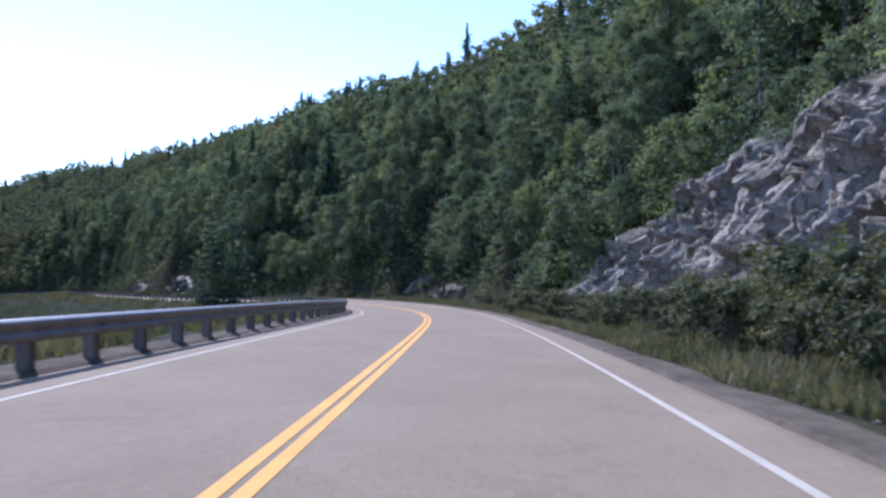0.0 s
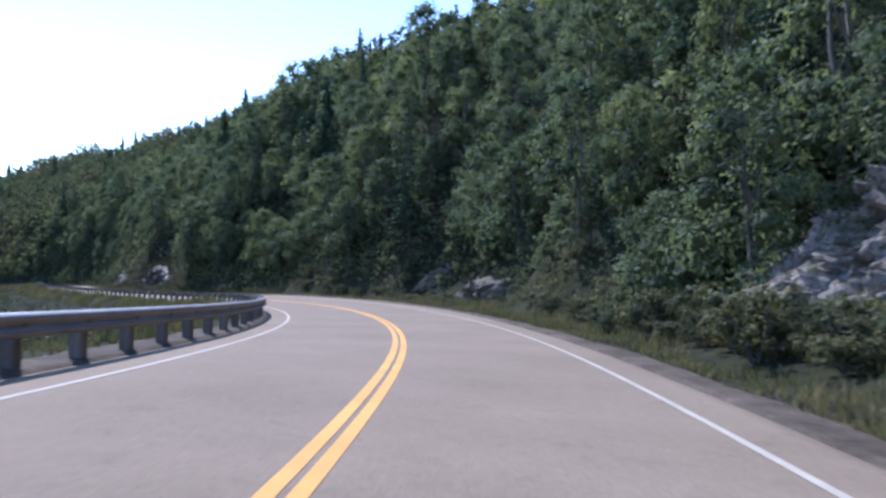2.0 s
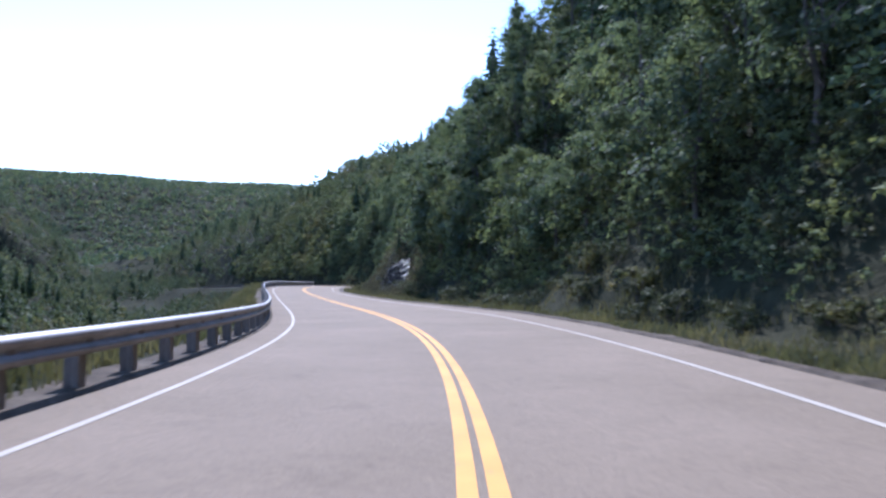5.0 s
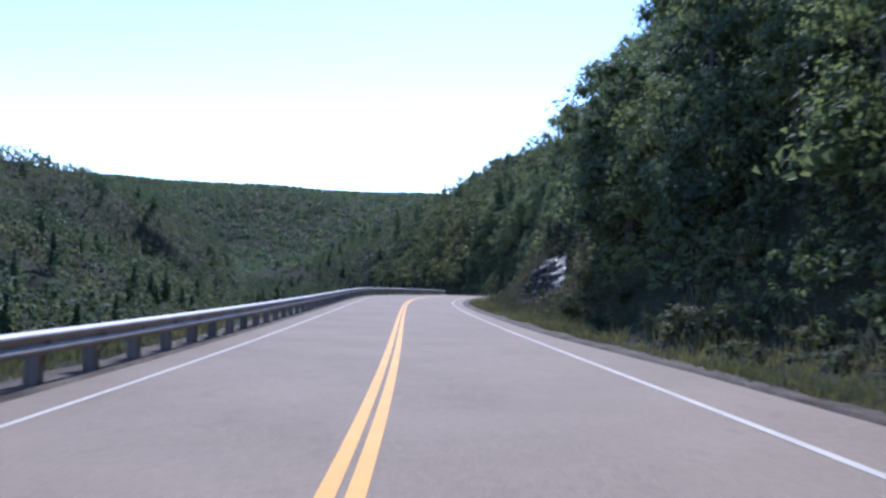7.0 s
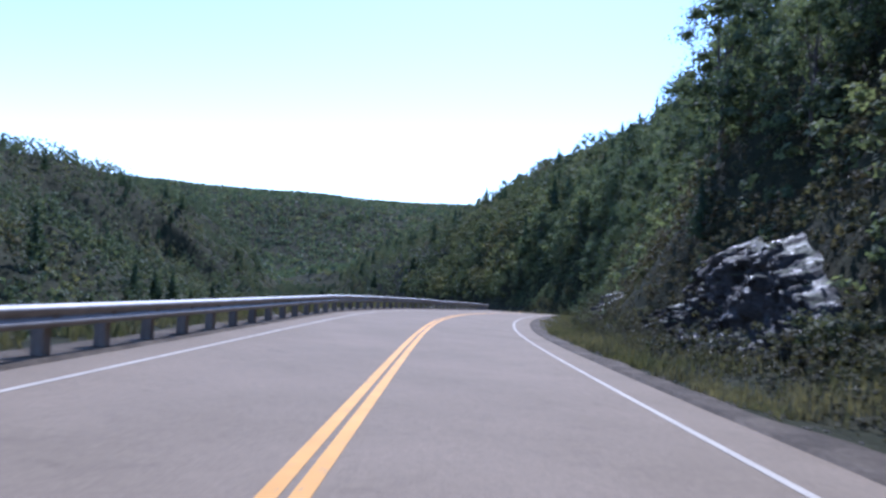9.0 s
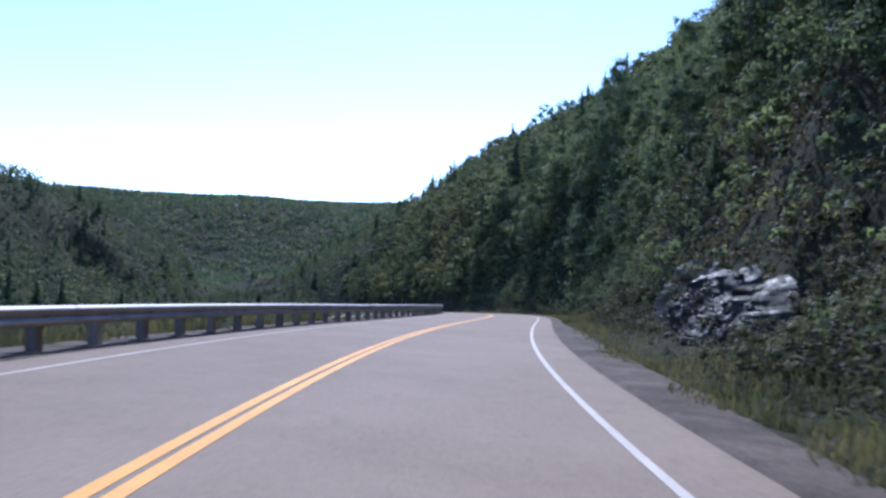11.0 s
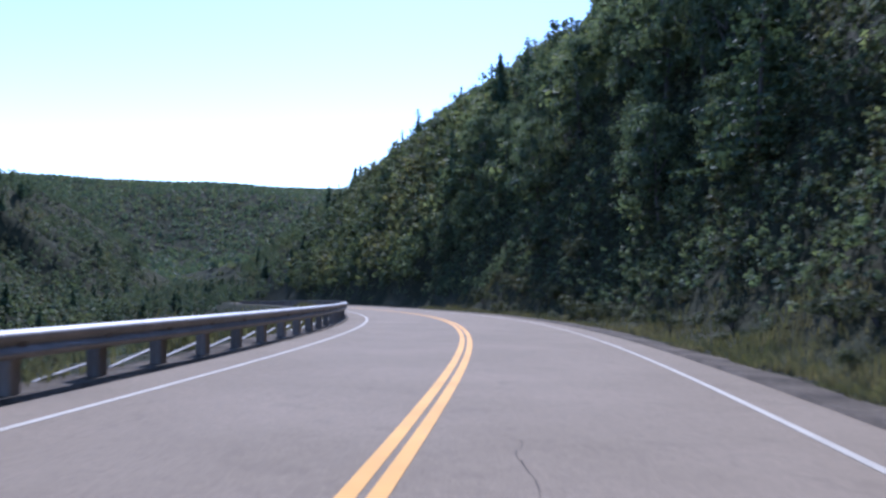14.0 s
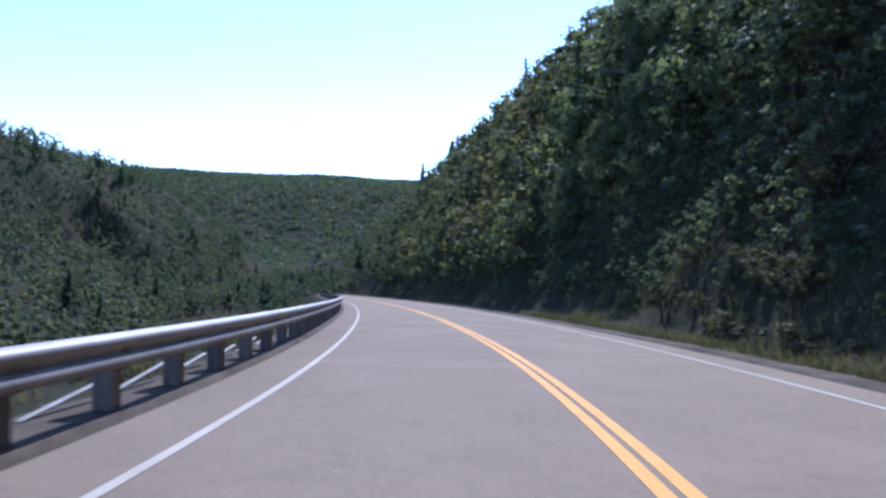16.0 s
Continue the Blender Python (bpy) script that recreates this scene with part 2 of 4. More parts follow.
def road_coords(x, y):
    """s and d of the places x, y."""
    x, y = np.ravel(x), np.ravel(y)
    S, D = np.empty(len(x)), np.empty(len(x))
    for a in range(0, len(x), 4000):
        px, py = x[a:a + 4000, None], y[a:a + 4000, None]
        j = ((px - RX) ** 2 + (py - RY) ** 2).argmin(1)
        ex, ey = px[:, 0] - RX[j], py[:, 0] - RY[j]
        c, s_ = np.cos(RTH[j]), np.sin(RTH[j])
        along, side = -ex * s_ + ey * c, ex * c + ey * s_
        S[a:a + 4000] = RS[j] + np.clip(along, -1, 1)
        D[a:a + 4000] = np.where(np.abs(along) > 2, np.hypot(ex, ey) * np.sign(side), side)
    return S, D


def _hash(i, j, seed):
    v = np.sin(i * 127.1 + j * 311.7 + seed * 74.7) * 43758.5453
    return v - np.floor(v)


def value_noise(x, y, seed=0):
    i, j = np.floor(x), np.floor(y)
    u, v = x - i, y - j
    u, v = u * u * (3 - 2 * u), v * v * (3 - 2 * v)
    a, b, c, d = _hash(i, j, seed), _hash(i + 1, j, seed), _hash(i, j + 1, seed), _hash(i + 1, j + 1, seed)
    return (a * (1 - u) + b * u) * (1 - v) + (c * (1 - u) + d * u) * v - 0.5


def fbm(x, y, seed=0, octaves=4):
    return sum(value_noise(x * 2 ** o, y * 2 ** o, seed + o) / 2 ** o for o in range(octaves))


def smooth(a, b, v):
    t = np.clip((v - a) / (b - a), 0, 1)
    return t * t * (3 - 2 * t)


# stretches of bare rock on the uphill side: s from, s to, height
ROCKS = [(2, 49, 9.0), (65, 80, 3.2), (147, 167, 4.6), (183, 208, 3.6)]
SLOPE_X = [0, 2.0, 6.0, 12.0, 29.0, 52.0, 108.0, 200.0, 500.0, 3000.0]
SLOPE_H = [0, 2.3, 9.0, 17.5, 29.5, 40.5, 51.0, 60.0, 82.0, 140.0]


def ground_height(x, y, s, d):
    along = -0.707 * x + 0.707 * y
    across = -0.707 * x - 0.707 * y
    base = np.where(along < 300, 0.5 - 0.042 * along, -12.1 - 0.045 * (along - 300))
    base = np.clip(base, -45, 8)
    zr = np.interp(s, RS, RZ) - np.clip(d, -6, 6) * np.interp(s, RS, RB)
    z0 = zr + (base - zr) * smooth(10, 60, np.abs(d))
    rough = fbm(x / 26, y / 26, 3)
    small = fbm(x / 4.5, y / 4.5, 9, 3)
    # uphill side
    foot = 8.6 + 1.6 * fbm(s / 14, s * 0 + 2.5, 5, 2)
    for a, b, hgt in ROCKS:
        foot = foot + (1.4 + hgt * 0.22) * smooth(a - 7, a + 1, s) * (1 - smooth(b - min(6, (b - a) / 3), b + 6, s))
    e = d - foot
    bluff = 1 + 0.3 * np.exp(-((s - 139) / 15) ** 2) * (1 - smooth(12, 40, e))
    bluff = bluff * (1 + 0.16 * smooth(165, 240, s) * (1 - smooth(90, 200, e)))
    bluff = bluff * (1 + 0.04 * smooth(230, 300, s))
    hill = bluff * np.interp(e, SLOPE_X, SLOPE_H) + np.clip(e, 0, 60) * 0.16 * rough + small * np.clip(e, 0, 3) * 0.5
    ditch = -0.28 * smooth(5.4, 6.9, d) * (1 - smooth(7.4, 8.6, d)) + 0.12 * small * smooth(5.2, 7, d)
    right = ditch + np.where(e > 0, hill, 0)
    # valley side
    q = -d - 6.4
    fall = -np.interp(q, [0, 1.5, 12, 26, 60], [0, 1.1, 8.5, 16, 18]) + small * np.clip(q, 0, 4) * 0.25 + rough * np.clip(q, 0, 40) * 0.08
    crest = 55 - base + 14 * fbm(along / 130, across / 130, 21, 3)
    far_end = 1 - smooth(860, 1010, along)
    rise = np.interp(across, [-5, 40, 165, 235, 455, 3000], [0, 0.20, 1.0, 1.05, 0.9, 0.8]) * (crest + 17) * far_end * smooth(10, 130, along)
    rise = rise * (1 + 0.3 * rough * (1 - smooth(110, 165, across)))
    rise = rise - 8 * smooth(500, 640, along) * smooth(60, 150, across) + 9 * np.exp(-(((along - 825) / 75) ** 2 + ((across - 180) / 60) ** 2))
    folds = (34 * value_noise(along / 95 + across / 210, across / 900, 51) + 9 * fbm(along / 34, across / 40, 54, 2)) * smooth(15, 80, across) * (1 - 0.75 * smooth(125, 175, across)) * far_end
    left = fall + (rise + folds) * smooth(30, 70, -d)
    h = z0 + np.where(d > 0, right * (1 - smooth(900, 1300, along)), left)
    ridge = (231 + 0.026 * np.clip(across, -600, 900)) * smooth(1200, 2450, along + 0.12 * across + 90 * fbm(x / 400, y / 400, 31, 2)) + 20 * fbm(x / 320, y / 320, 33, 3) * smooth(1000, 1600, along)
    return np.maximum(h, ridge - 30)


def height_at(x, y):
    s, d = road_coords(x, y)
    return ground_height(np.ravel(x), np.ravel(y), s, d)


def mesh_object(name, verts, faces, mat, smooth_=False, parent=None):
    """One mesh from vertices and faces (an array of equal faces, or a list)."""
    me = bpy.data.meshes.new(name)
    verts = np.asarray(verts, dtype=np.float32).reshape(-1, 3)
    if isinstance(faces, np.ndarray):
        n, k = faces.shape
        me.vertices.add(len(verts))
        me.vertices.foreach_set("co", verts.ravel())
        me.loops.add(n * k)
        me.loops.foreach_set("vertex_index", faces.astype(np.int32).ravel())
        me.polygons.add(n)
        me.polygons.foreach_set("loop_start", np.arange(0, n * k, k, dtype=np.int32))
    else:
        me.from_pydata(verts.tolist(), [], faces)
    me.update(calc_edges=True)
    me.validate()
    if smooth_:
        me.polygons.foreach_set("use_smooth", np.ones(len(me.polygons), dtype=bool))
    me.materials.append(mat)
    ob = new(name, me)
    if parent:
        ob.parent = parent
    return ob


def grid_faces(nu, nv):
    i, j = np.meshgrid(np.arange(nu - 1), np.arange(nv - 1), indexing="ij")
    a = (i * nv + j).ravel()
    return np.stack([a, a + nv, a + nv + 1, a + 1], 1)


def strip(name, s0, s1, ds, offsets, ups, mat, parent=None):
    """A band along the road through the given side offsets and heights."""
    s = np.arange(s0, s1 + ds / 2, ds)
    v = np.stack([on_road(s, np.broadcast_to(o(s) if callable(o) else o, s.shape), u) for o, u in zip(offsets, ups)], 1)
    f = grid_faces(len(s), len(offsets))[:, ::-1]
    return mesh_object(name, v.reshape(-1, 3), f, mat, False, parent)


def build_ground():
    def axis(lo, hi, step):
        mid = np.arange(lo, hi + 1, step)
        grow = np.cumsum(step * 1.16 ** np.arange(1, 60))
        grow = grow[grow < 4300]
        return np.concatenate([lo - grow[::-1], mid, hi + grow])
    xs, ys = axis(-420, 110, 4.0), axis(-90, 470, 4.0)
    X, Y = np.meshgrid(xs, ys, indexing="ij")
    s, d = road_coords(X, Y)
    x, y = X.ravel(), Y.ravel()
    z = ground_height(x, y, s, d)
    inside = (np.abs(d) < 19) & (s > -120) & (s < 520)
    z = np.where(inside, z - 0.5 * (1 - smooth(15.5, 19, np.abs(d))), z)
    f = grid_faces(len(xs), len(ys))
    keep = ~(((np.abs(d) < 15.5) & (s > -115) & (s < 515))[f].all(1))
    f = f[keep]
    # a finer band beside the road
    sd = np.arange(-118, 518.1, 1.0)
    od = np.concatenate([np.arange(-20, -4.5, 0.8), [-4.4, 0, 4.5], np.arange(5.1, 20.1, 0.6)])
    SS, OD = np.meshgrid(sd, od, indexing="ij")
    p = on_road(SS.ravel(), OD.ravel())
    zz = ground_height(p[:, 0], p[:, 1], SS.ravel(), OD.ravel())
    zz = np.where((OD.ravel() > -5.0) & (OD.ravel() < 5.2), zz - 0.12, zz)
    p[:, 2] = zz
    f2 = grid_faces(len(sd), len(od))[:, ::-1] + len(x)
    v = np.concatenate([np.stack([x, y, z], 1), p])
    ob = mesh_object("ground", v, np.concatenate([f, f2]), M_SOIL, True)
    return tagged(ob, "steep wooded valley ground of dark soil and low growth", "ground", kind="structure")


build_ground()


def asphalt_edge(s, more=0.0):
    """How far the asphalt reaches to the right; it is wider on the inside of the bend."""
    return np.interp(s, [45, 60, 110, 122], [4.62, 5.05, 5.05, 4.68]) + more


LEFT_LINE, RIGHT_LINE = -3.643, 3.784
road = strip("road", -115, 510, 1.0, [-4.62, -4.5, -3, -1.5, 0, 1.5, 3, lambda s: asphalt_edge(s, -0.2), asphalt_edge, lambda s: asphalt_edge(s, 0.09)], [-0.10, 0, 0, 0, 0, 0, 0, 0, 0, -0.06], M_ASPHALT)
tagged(road, "sun-bleached grey asphalt two-lane mountain road", "road", kind="structure")


def line_mark(name, d, w, mat, label):
    ob = strip(name, -115, 510, 1.0, [d - w / 2, d + w / 2], [0.005, 0.005], mat, road)
    return tagged(ob, label)


line_mark("edge_line", LEFT_LINE, 0.10, M_WHITE, "worn white painted edge line")
line_mark("edge_line", RIGHT_LINE, 0.105, M_WHITE, "worn white painted edge line")
line_mark("centre_line", -0.1, 0.135, M_YELLOW, "yellow painted double centre line")
line_mark("centre_line", 0.1, 0.135, M_YELLOW, "yellow painted double centre line")
def gravel_band(name, d0, d1, wide, mat=M_GRAVEL):
    """A shoulder with ragged edges that follows the ground; wide: how much it opens out beside the second rock face."""
    s = np.arange(-115, 511, 0.7)
    n = 11
    cols = []
    inner = asphalt_edge(s, -0.04) if d0 > 0 else d0
    for k in range(n):
        u = k / (n - 1)
        dd = inner + (d1 - inner) * u * (1 + wide * np.exp(-((s - 184) / 13) ** 2)) + 0.4 * fbm(s / 2.3, s * 0 + d0, 40, 3) * u
        q = on_road(s, dd)
        edge = min(u, 1 - u) * (n - 1)
        q[:, 2] = ground_height(q[:, 0], q[:, 1], s, dd) + (0.05 if edge >= 1 else (-0.03 if u < 0.5 else -0.08)) + 0.02 * fbm(s * 1.3, dd * 1.3, 47, 2)
        cols.append(q)
    f = grid_faces(len(s), n)
    return mesh_object(name, np.stack(cols, 1).reshape(-1, 3), f[:, ::-1] if d1 > d0 else f, mat, True)


tagged(gravel_band("gravel_shoulder", 4.6, 5.42, 1.4), "brown gravel shoulder beside the asphalt", "road shoulder", kind="structure")
tagged(gravel_band("gravel_shoulder", -4.5, -5.6, 0.0), "pale gravel shoulder under the guard rail", "road shoulder", kind="structure")

# ---- guard rail ----
def part(name, verts, faces, mat, parent, label="", smooth_=False):
    ob = mesh_object(name, verts, faces, mat, smooth_, parent)
    return tagged(ob, label) if label else ob


def box(cx, cy, cz, sx, sy, sz, bevel=0.0):
    bm = bmesh.new()
    bmesh.ops.create_cube(bm, size=1, matrix=Matrix.Translation((cx, cy, cz)) @ Matrix.Diagonal((sx, sy, sz, 1)))
    if bevel:
        bmesh.ops.bevel(bm, geom=bm.edges[:], offset=bevel, segments=1, affect="EDGES")
    v = [tuple(q.co) for q in bm.verts]
    f = [[q.index for q in fc.verts] for fc in bm.faces]
    bm.free()
    return v, f


def shared(name, me, parent, m):
    ob = new(name, me)
    ob.parent = parent
    ob.matrix_local = m
    return ob


RAIL_D = LEFT_LINE - 1.157
SPACING = 1.905
RAIL = tagged(new("guard_rail"), "galvanised steel guard rail on weathered timber posts", "guard rail")


def build_rail():
    # half profile of the beam: distance towards the road, height
    prof = [(-0.005, 0.795), (0.012, 0.795), (0.055, 0.768), (0.082, 0.742), (0.082, 0.712), (0.05, 0.672), (0.018, 0.640), (0.018, 0.618), (0.05, 0.586), (0.082, 0.546), (0.082, 0.516), (0.055, 0.49), (0.012, 0.463), (-0.005, 0.463)]
    prof = prof + [(a - 0.02, h + (0.006 if h > 0.63 else -0.006)) for a, h in prof[::-1]]
    k = 0
    s0 = -60.0
    while s0 < 440:
        s = np.linspace(s0 + 0.003, s0 + 7.617, 14)
        lift = 0.006 * (k % 2)
        v = np.stack([on_road(s, np.full(len(s), RAIL_D + 0.14 + a + lift), h) for a, h in prof], 1)
        n = len(prof)
        f = []
        for i in range(len(s) - 1):
            for j in range(n):
                f.append([i * n + j, i * n + (j + 1) % n, (i + 1) * n + (j + 1) % n, (i + 1) * n + j])
        part("beam", v.reshape(-1, 3), np.array(f), M_STEEL, RAIL)
        s0 += 7.62
        k += 1
    v, f = box(0, 0, 0.14, 0.20, 0.20, 1.24, 0.012)
    post = mesh_object("post", v, f, M_POST, False, RAIL)
    v, f = box(0, 0, 0.60, 0.12, 0.15, 0.28, 0.01)
    block = mesh_object("spacer_block", v, f, M_POST, False, RAIL)
    rng = np.random.default_rng(4)
    first = True
    for s in np.arange(-59.0, 439.0, SPACING):
        a = on_road(s, RAIL_D - 0.02)
        th = float(np.interp(s, RS, RTH))
        m = Matrix.Translation((*a[:2], a[2] + rng.uniform(-0.015, 0.015))) @ Euler((rng.normal(0, 0.018), rng.normal(0, 0.018), th + rng.normal(0, 0.04))).to_matrix().to_4x4()
        b = on_road(s, RAIL_D + 0.12)
        mb = Matrix.Translation((*b[:2], b[2])) @ Matrix.Rotation(th, 4, "Z")
        if first:
            post.matrix_local, block.matrix_local, first = m, mb, False
        else:
            shared("post", post.data, RAIL, m)
            shared("spacer_block", block.data, RAIL, mb)


build_rail()


# Thin pale bars added on a slant behind the posts, standing for unidentified strips.
def build_pale_strips():
    v, f = box(0, 0, 0, 0.055, 1.4, 0.025, 0.005)
    first = mesh_object("fence_plank", v, f, M_PALE_STRIP)
    tagged(first, "pale slanted strip of unknown kind behind the guard rail posts", "plank", "planks behind the guard rail")
    rng = np.random.default_rng(8)
    for k, s in enumerate(np.arange(196.0, 262.0, SPACING)):
        a, b = on_road(s - 0.6, RAIL_D - 0.42, 0.05), on_road(s + 0.9, RAIL_D - 0.34, 0.24 + rng.uniform(-0.04, 0.05))
        e = Vector(b - a)
        m = Matrix.Translation(Vector((a + b) / 2)) @ e.to_track_quat("Y", "Z").to_matrix().to_4x4() @ Matrix.Rotation(0.3, 4, "Y")
        if k == 0:
            first.matrix_basis = m
        else:
            copy_thing(first, m)


build_pale_strips()


# ---- plants ----
def leaf_quads(centres, size, rng, droop=0.0, flat=0.0):
    """A leaf-shaped quad at every centre, turned at random."""
    n = len(centres)
    a = rng.normal(size=(n, 3))
    a[:, 2] = a[:, 2] * (1 - flat) - droop
    a /= np.linalg.norm(a, axis=1)[:, None]
    b = rng.normal(size=(n, 3))
    b[:, 2] *= (1 - flat)
    b -= (b * a).sum(1)[:, None] * a
    b /= np.linalg.norm(b, axis=1)[:, None]
    sz = size * rng.uniform(0.6, 1.35, n)[:, None]
    v = np.stack([centres - a * sz, centres + b * sz * 0.55, centres + a * sz, centres - b * sz * 0.55], 1)
    return v.reshape(-1, 3), np.arange(4 * n).reshape(n, 4)


def tube(points, radii, sides=6):
    pts = [Vector(p) for p in points]
    v, f = [], []
    for k, p in enumerate(pts):
        t = (pts[min(k + 1, len(pts) - 1)] - pts[max(k - 1, 0)]).normalized()
        x = t.orthogonal().normalized()
        y = t.cross(x)
        for j in range(sides):
            q = p + radii[k] * (math.cos(6.2832 * j / sides) * x + math.sin(6.2832 * j / sides) * y)
            v.append(tuple(q))
    for k in range(len(pts) - 1):
        for j in range(sides):
            a, b = k * sides + j, k * sides + (j + 1) % sides
            f.append([a, b, b + sides, a + sides])
    return v, f


def merged(pieces):
    v, f, n = [], [], 0
    for pv, pf in pieces:
        v += [tuple(q) for q in pv]
        f += [[i + n for i in q] for q in pf]
        n += len(pv)
    return v, f


OCTA_V = np.array([[1, 0, 0], [-1, 0, 0], [0, 1, 0], [0, -1, 0], [0, 0, 1], [0, 0, -1]], dtype=float)
OCTA_F = np.array([[0, 2, 4], [2, 1, 4], [1, 3, 4], [3, 0, 4], [2, 0, 5], [1, 2, 5], [3, 1, 5], [0, 3, 5]])


def clump_foliage(mids, radii, leaves, rng, cover=1.55, flat=0.72, core=0.5):
    """Clumps of small leaves round ragged inner masses; the leaves are sized to cover the clump."""
    n = len(mids)
    radii = np.broadcast_to(radii, (n,))
    cv = mids[:, None] + OCTA_V[None] * (rng.uniform(0.6, 1.25, (n, 6)) * radii[:, None] * core)[:, :, None] * np.array([1, 1, flat])
    cf = OCTA_F[None] + (np.arange(n) * 6)[:, None, None]
    w = rng.normal(size=(n, leaves, 3))
    w[:, :, 2] += 0.2
    w /= np.linalg.norm(w, axis=2)[:, :, None]
    reach = rng.uniform(0.4, 1.1, (n, leaves)) + 0.3 * rng.random((n, leaves)) ** 4
    c = (mids[:, None] + w * (reach * radii[:, None])[:, :, None] * np.array([1, 1, flat])).reshape(-1, 3)
    face = w.reshape(-1, 3) + rng.normal(size=(n * leaves, 3)) * 0.38 + (0, 0, 0.35)
    face /= np.linalg.norm(face, axis=1)[:, None]
    a = rng.normal(size=face.shape)
    a -= (a * face).sum(1)[:, None] * face
    a /= np.linalg.norm(a, axis=1)[:, None]
    b = np.cross(face, a)
    sz = np.repeat(cover * radii / math.sqrt(leaves), leaves)[:, None] * rng.uniform(0.6, 1.4, len(c))[:, None]
    lv = np.stack([c - a * sz * 0.7 - b * sz * 0.62, c - a * sz * 0.7 + b * sz * 0.62, c + a * sz], 1).reshape(-1, 3)
    lf = np.arange(len(lv)).reshape(-1, 3) + n * 6
    return np.concatenate([cv.reshape(-1, 3), lv]), np.concatenate([cf.reshape(-1, 3), lf])


def crown_clumps(rng, h, r, clumps, low=0.3):
    """Middles and radii of the clumps of an uneven broad crown between low times h and h."""
    u = np.linspace(0.02, 1, clumps) ** 0.8
    ang = rng.uniform(0, 6.283) + 2.4 * np.arange(clumps) + rng.normal(0, 0.4, clumps)
    z = h * (low + (0.93 - low) * u)
    out = r * (0.8 * np.sqrt(np.clip(1 - (1.6 * u - 0.6) ** 2, 0.02, 1))) * rng.uniform(0.55, 1.1, clumps)
    mids = np.stack([np.cos(ang) * out, np.sin(ang) * out, z + rng.normal(0, 0.03 * h, clumps)], 1)
    return mids, r * rng.uniform(0.3, 0.5, clumps) * (1.1 - 0.35 * u)


def make_broad_tree(seed, h, r, clumps=30, leaves=150):
    rng = np.random.default_rng(seed)
    tree = new("broadleaf_tree")
    mids, radii = crown_clumps(rng, h, r, clumps, 0.12)
    bend = rng.normal(0, 0.25, (4, 2))
    trunk = [(0, 0, -0.6), (bend[0, 0] * .3, bend[0, 1] * .3, h * 0.25), (bend[1, 0], bend[1, 1], h * 0.5), (bend[1, 0] * 1.5, bend[1, 1] * 1.5, h * 0.85)]
    pieces = [tube(trunk, [0.14 * h / 8, 0.11 * h / 8, 0.08 * h / 8, 0.02])]
    for k in range(0, clumps, 3):
        z0 = rng.uniform(0.22, 0.6) * h
        a = np.array([bend[0, 0], bend[0, 1], z0])
        b = mids[k]
        pieces.append(tube([a, a * 0.5 + b * 0.5 + (0, 0, 0.15), b], [0.05, 0.035, 0.012], 4))
    part("trunk", *merged(pieces), M_BARK, tree)
    part("crown", *clump_foliage(mids, radii, leaves, rng), M_LEAF, tree)
    return tree


def spruce_parts(rng, h, tiers, per, leaf, base=0.10):
    """Twig places and their directions on drooping whorls."""
    cs = []
    for k in range(tiers):
        u = k / tiers
        z = h * (base + (1 - base) * u)
        reach = (0.24 * h * (1 - u) ** 0.9 + 0.12) * rng.uniform(0.75, 1.1)
        for j in range(max(4, int(7 * (1 - u) + 4))):
            a = rng.uniform(0, 6.283)
            w = reach * rng.uniform(0.65, 1.1)
            m = max(2, int(per * w / (0.2 * h) + 1))
            t = rng.uniform(0.15, 1, m)
            side = rng.normal(0, 0.10 * w, m)
            cs.append(np.stack([np.cos(a) * t * w - np.sin(a) * side, np.sin(a) * t * w + np.cos(a) * side, z - 0.30 * t * w + 0.10 * w * t ** 2], 1))
    return np.concatenate(cs)


def spruce_core(h, base=0.10):
    """The dense dark inside of a spruce: a six-sided cone of three rings."""
    a = np.arange(6) * 1.0472
    rings = [np.stack([np.cos(a + k) * r * h, np.sin(a + k) * r * h, np.full(6, z * h)], 1) for k, (r, z) in enumerate([(0.07, base), (0.045, 0.5), (0.006, 0.97)])]
    v = np.concatenate(rings)
    f = [[6 * k + j, 6 * k + (j + 1) % 6, 6 * k + 6 + (j + 1) % 6, 6 * k + 6 + j] for k in (0, 1) for j in range(6)]
    return v, np.array(f)


def make_spruce(seed, h, tiers=26, per=22, leaf=0.16, dense=False):
    rng = np.random.default_rng(seed)
    tree = new("spruce_tree")
    part("trunk", *tube([(0, 0, -0.6), (0, 0, h * 0.5), (0, 0, h)], [0.012 * h, 0.006 * h, 0.006]), M_BARK, tree)
    c = spruce_parts(rng, h, tiers, per, leaf)
    v, f = leaf_quads(c, leaf, rng, 0.35, 0.25)
    if dense:
        cv, cf = spruce_core(h)
        v, f = np.concatenate([cv, v]), np.concatenate([cf, f + len(cv)])
    part("crown", v, f, M_NEEDLE, tree)
    return tree


def make_shrub(seed, h, r, clumps, leaves):
    rng = np.random.default_rng(seed)
    shrub = new("shrub")
    mids = np.stack([rng.normal(0, r * 0.42, clumps), rng.normal(0, r * 0.42, clumps), rng.uniform(0.2, 0.85, clumps) * h], 1)
    stems = [tube([(0, 0, -0.2), (q[0] * .4, q[1] * .4, q[2] * .5), tuple(q)], [0.025, 0.018, 0.006], 4) for q in mids[::2]]
    part("stem", *merged(stems), M_BARK, shrub)
    part("leaves", *clump_foliage(mids, r * rng.uniform(0.2, 0.36, clumps), leaves, rng, 1.4, 0.85), M_SHRUB, shrub)
    return shrub


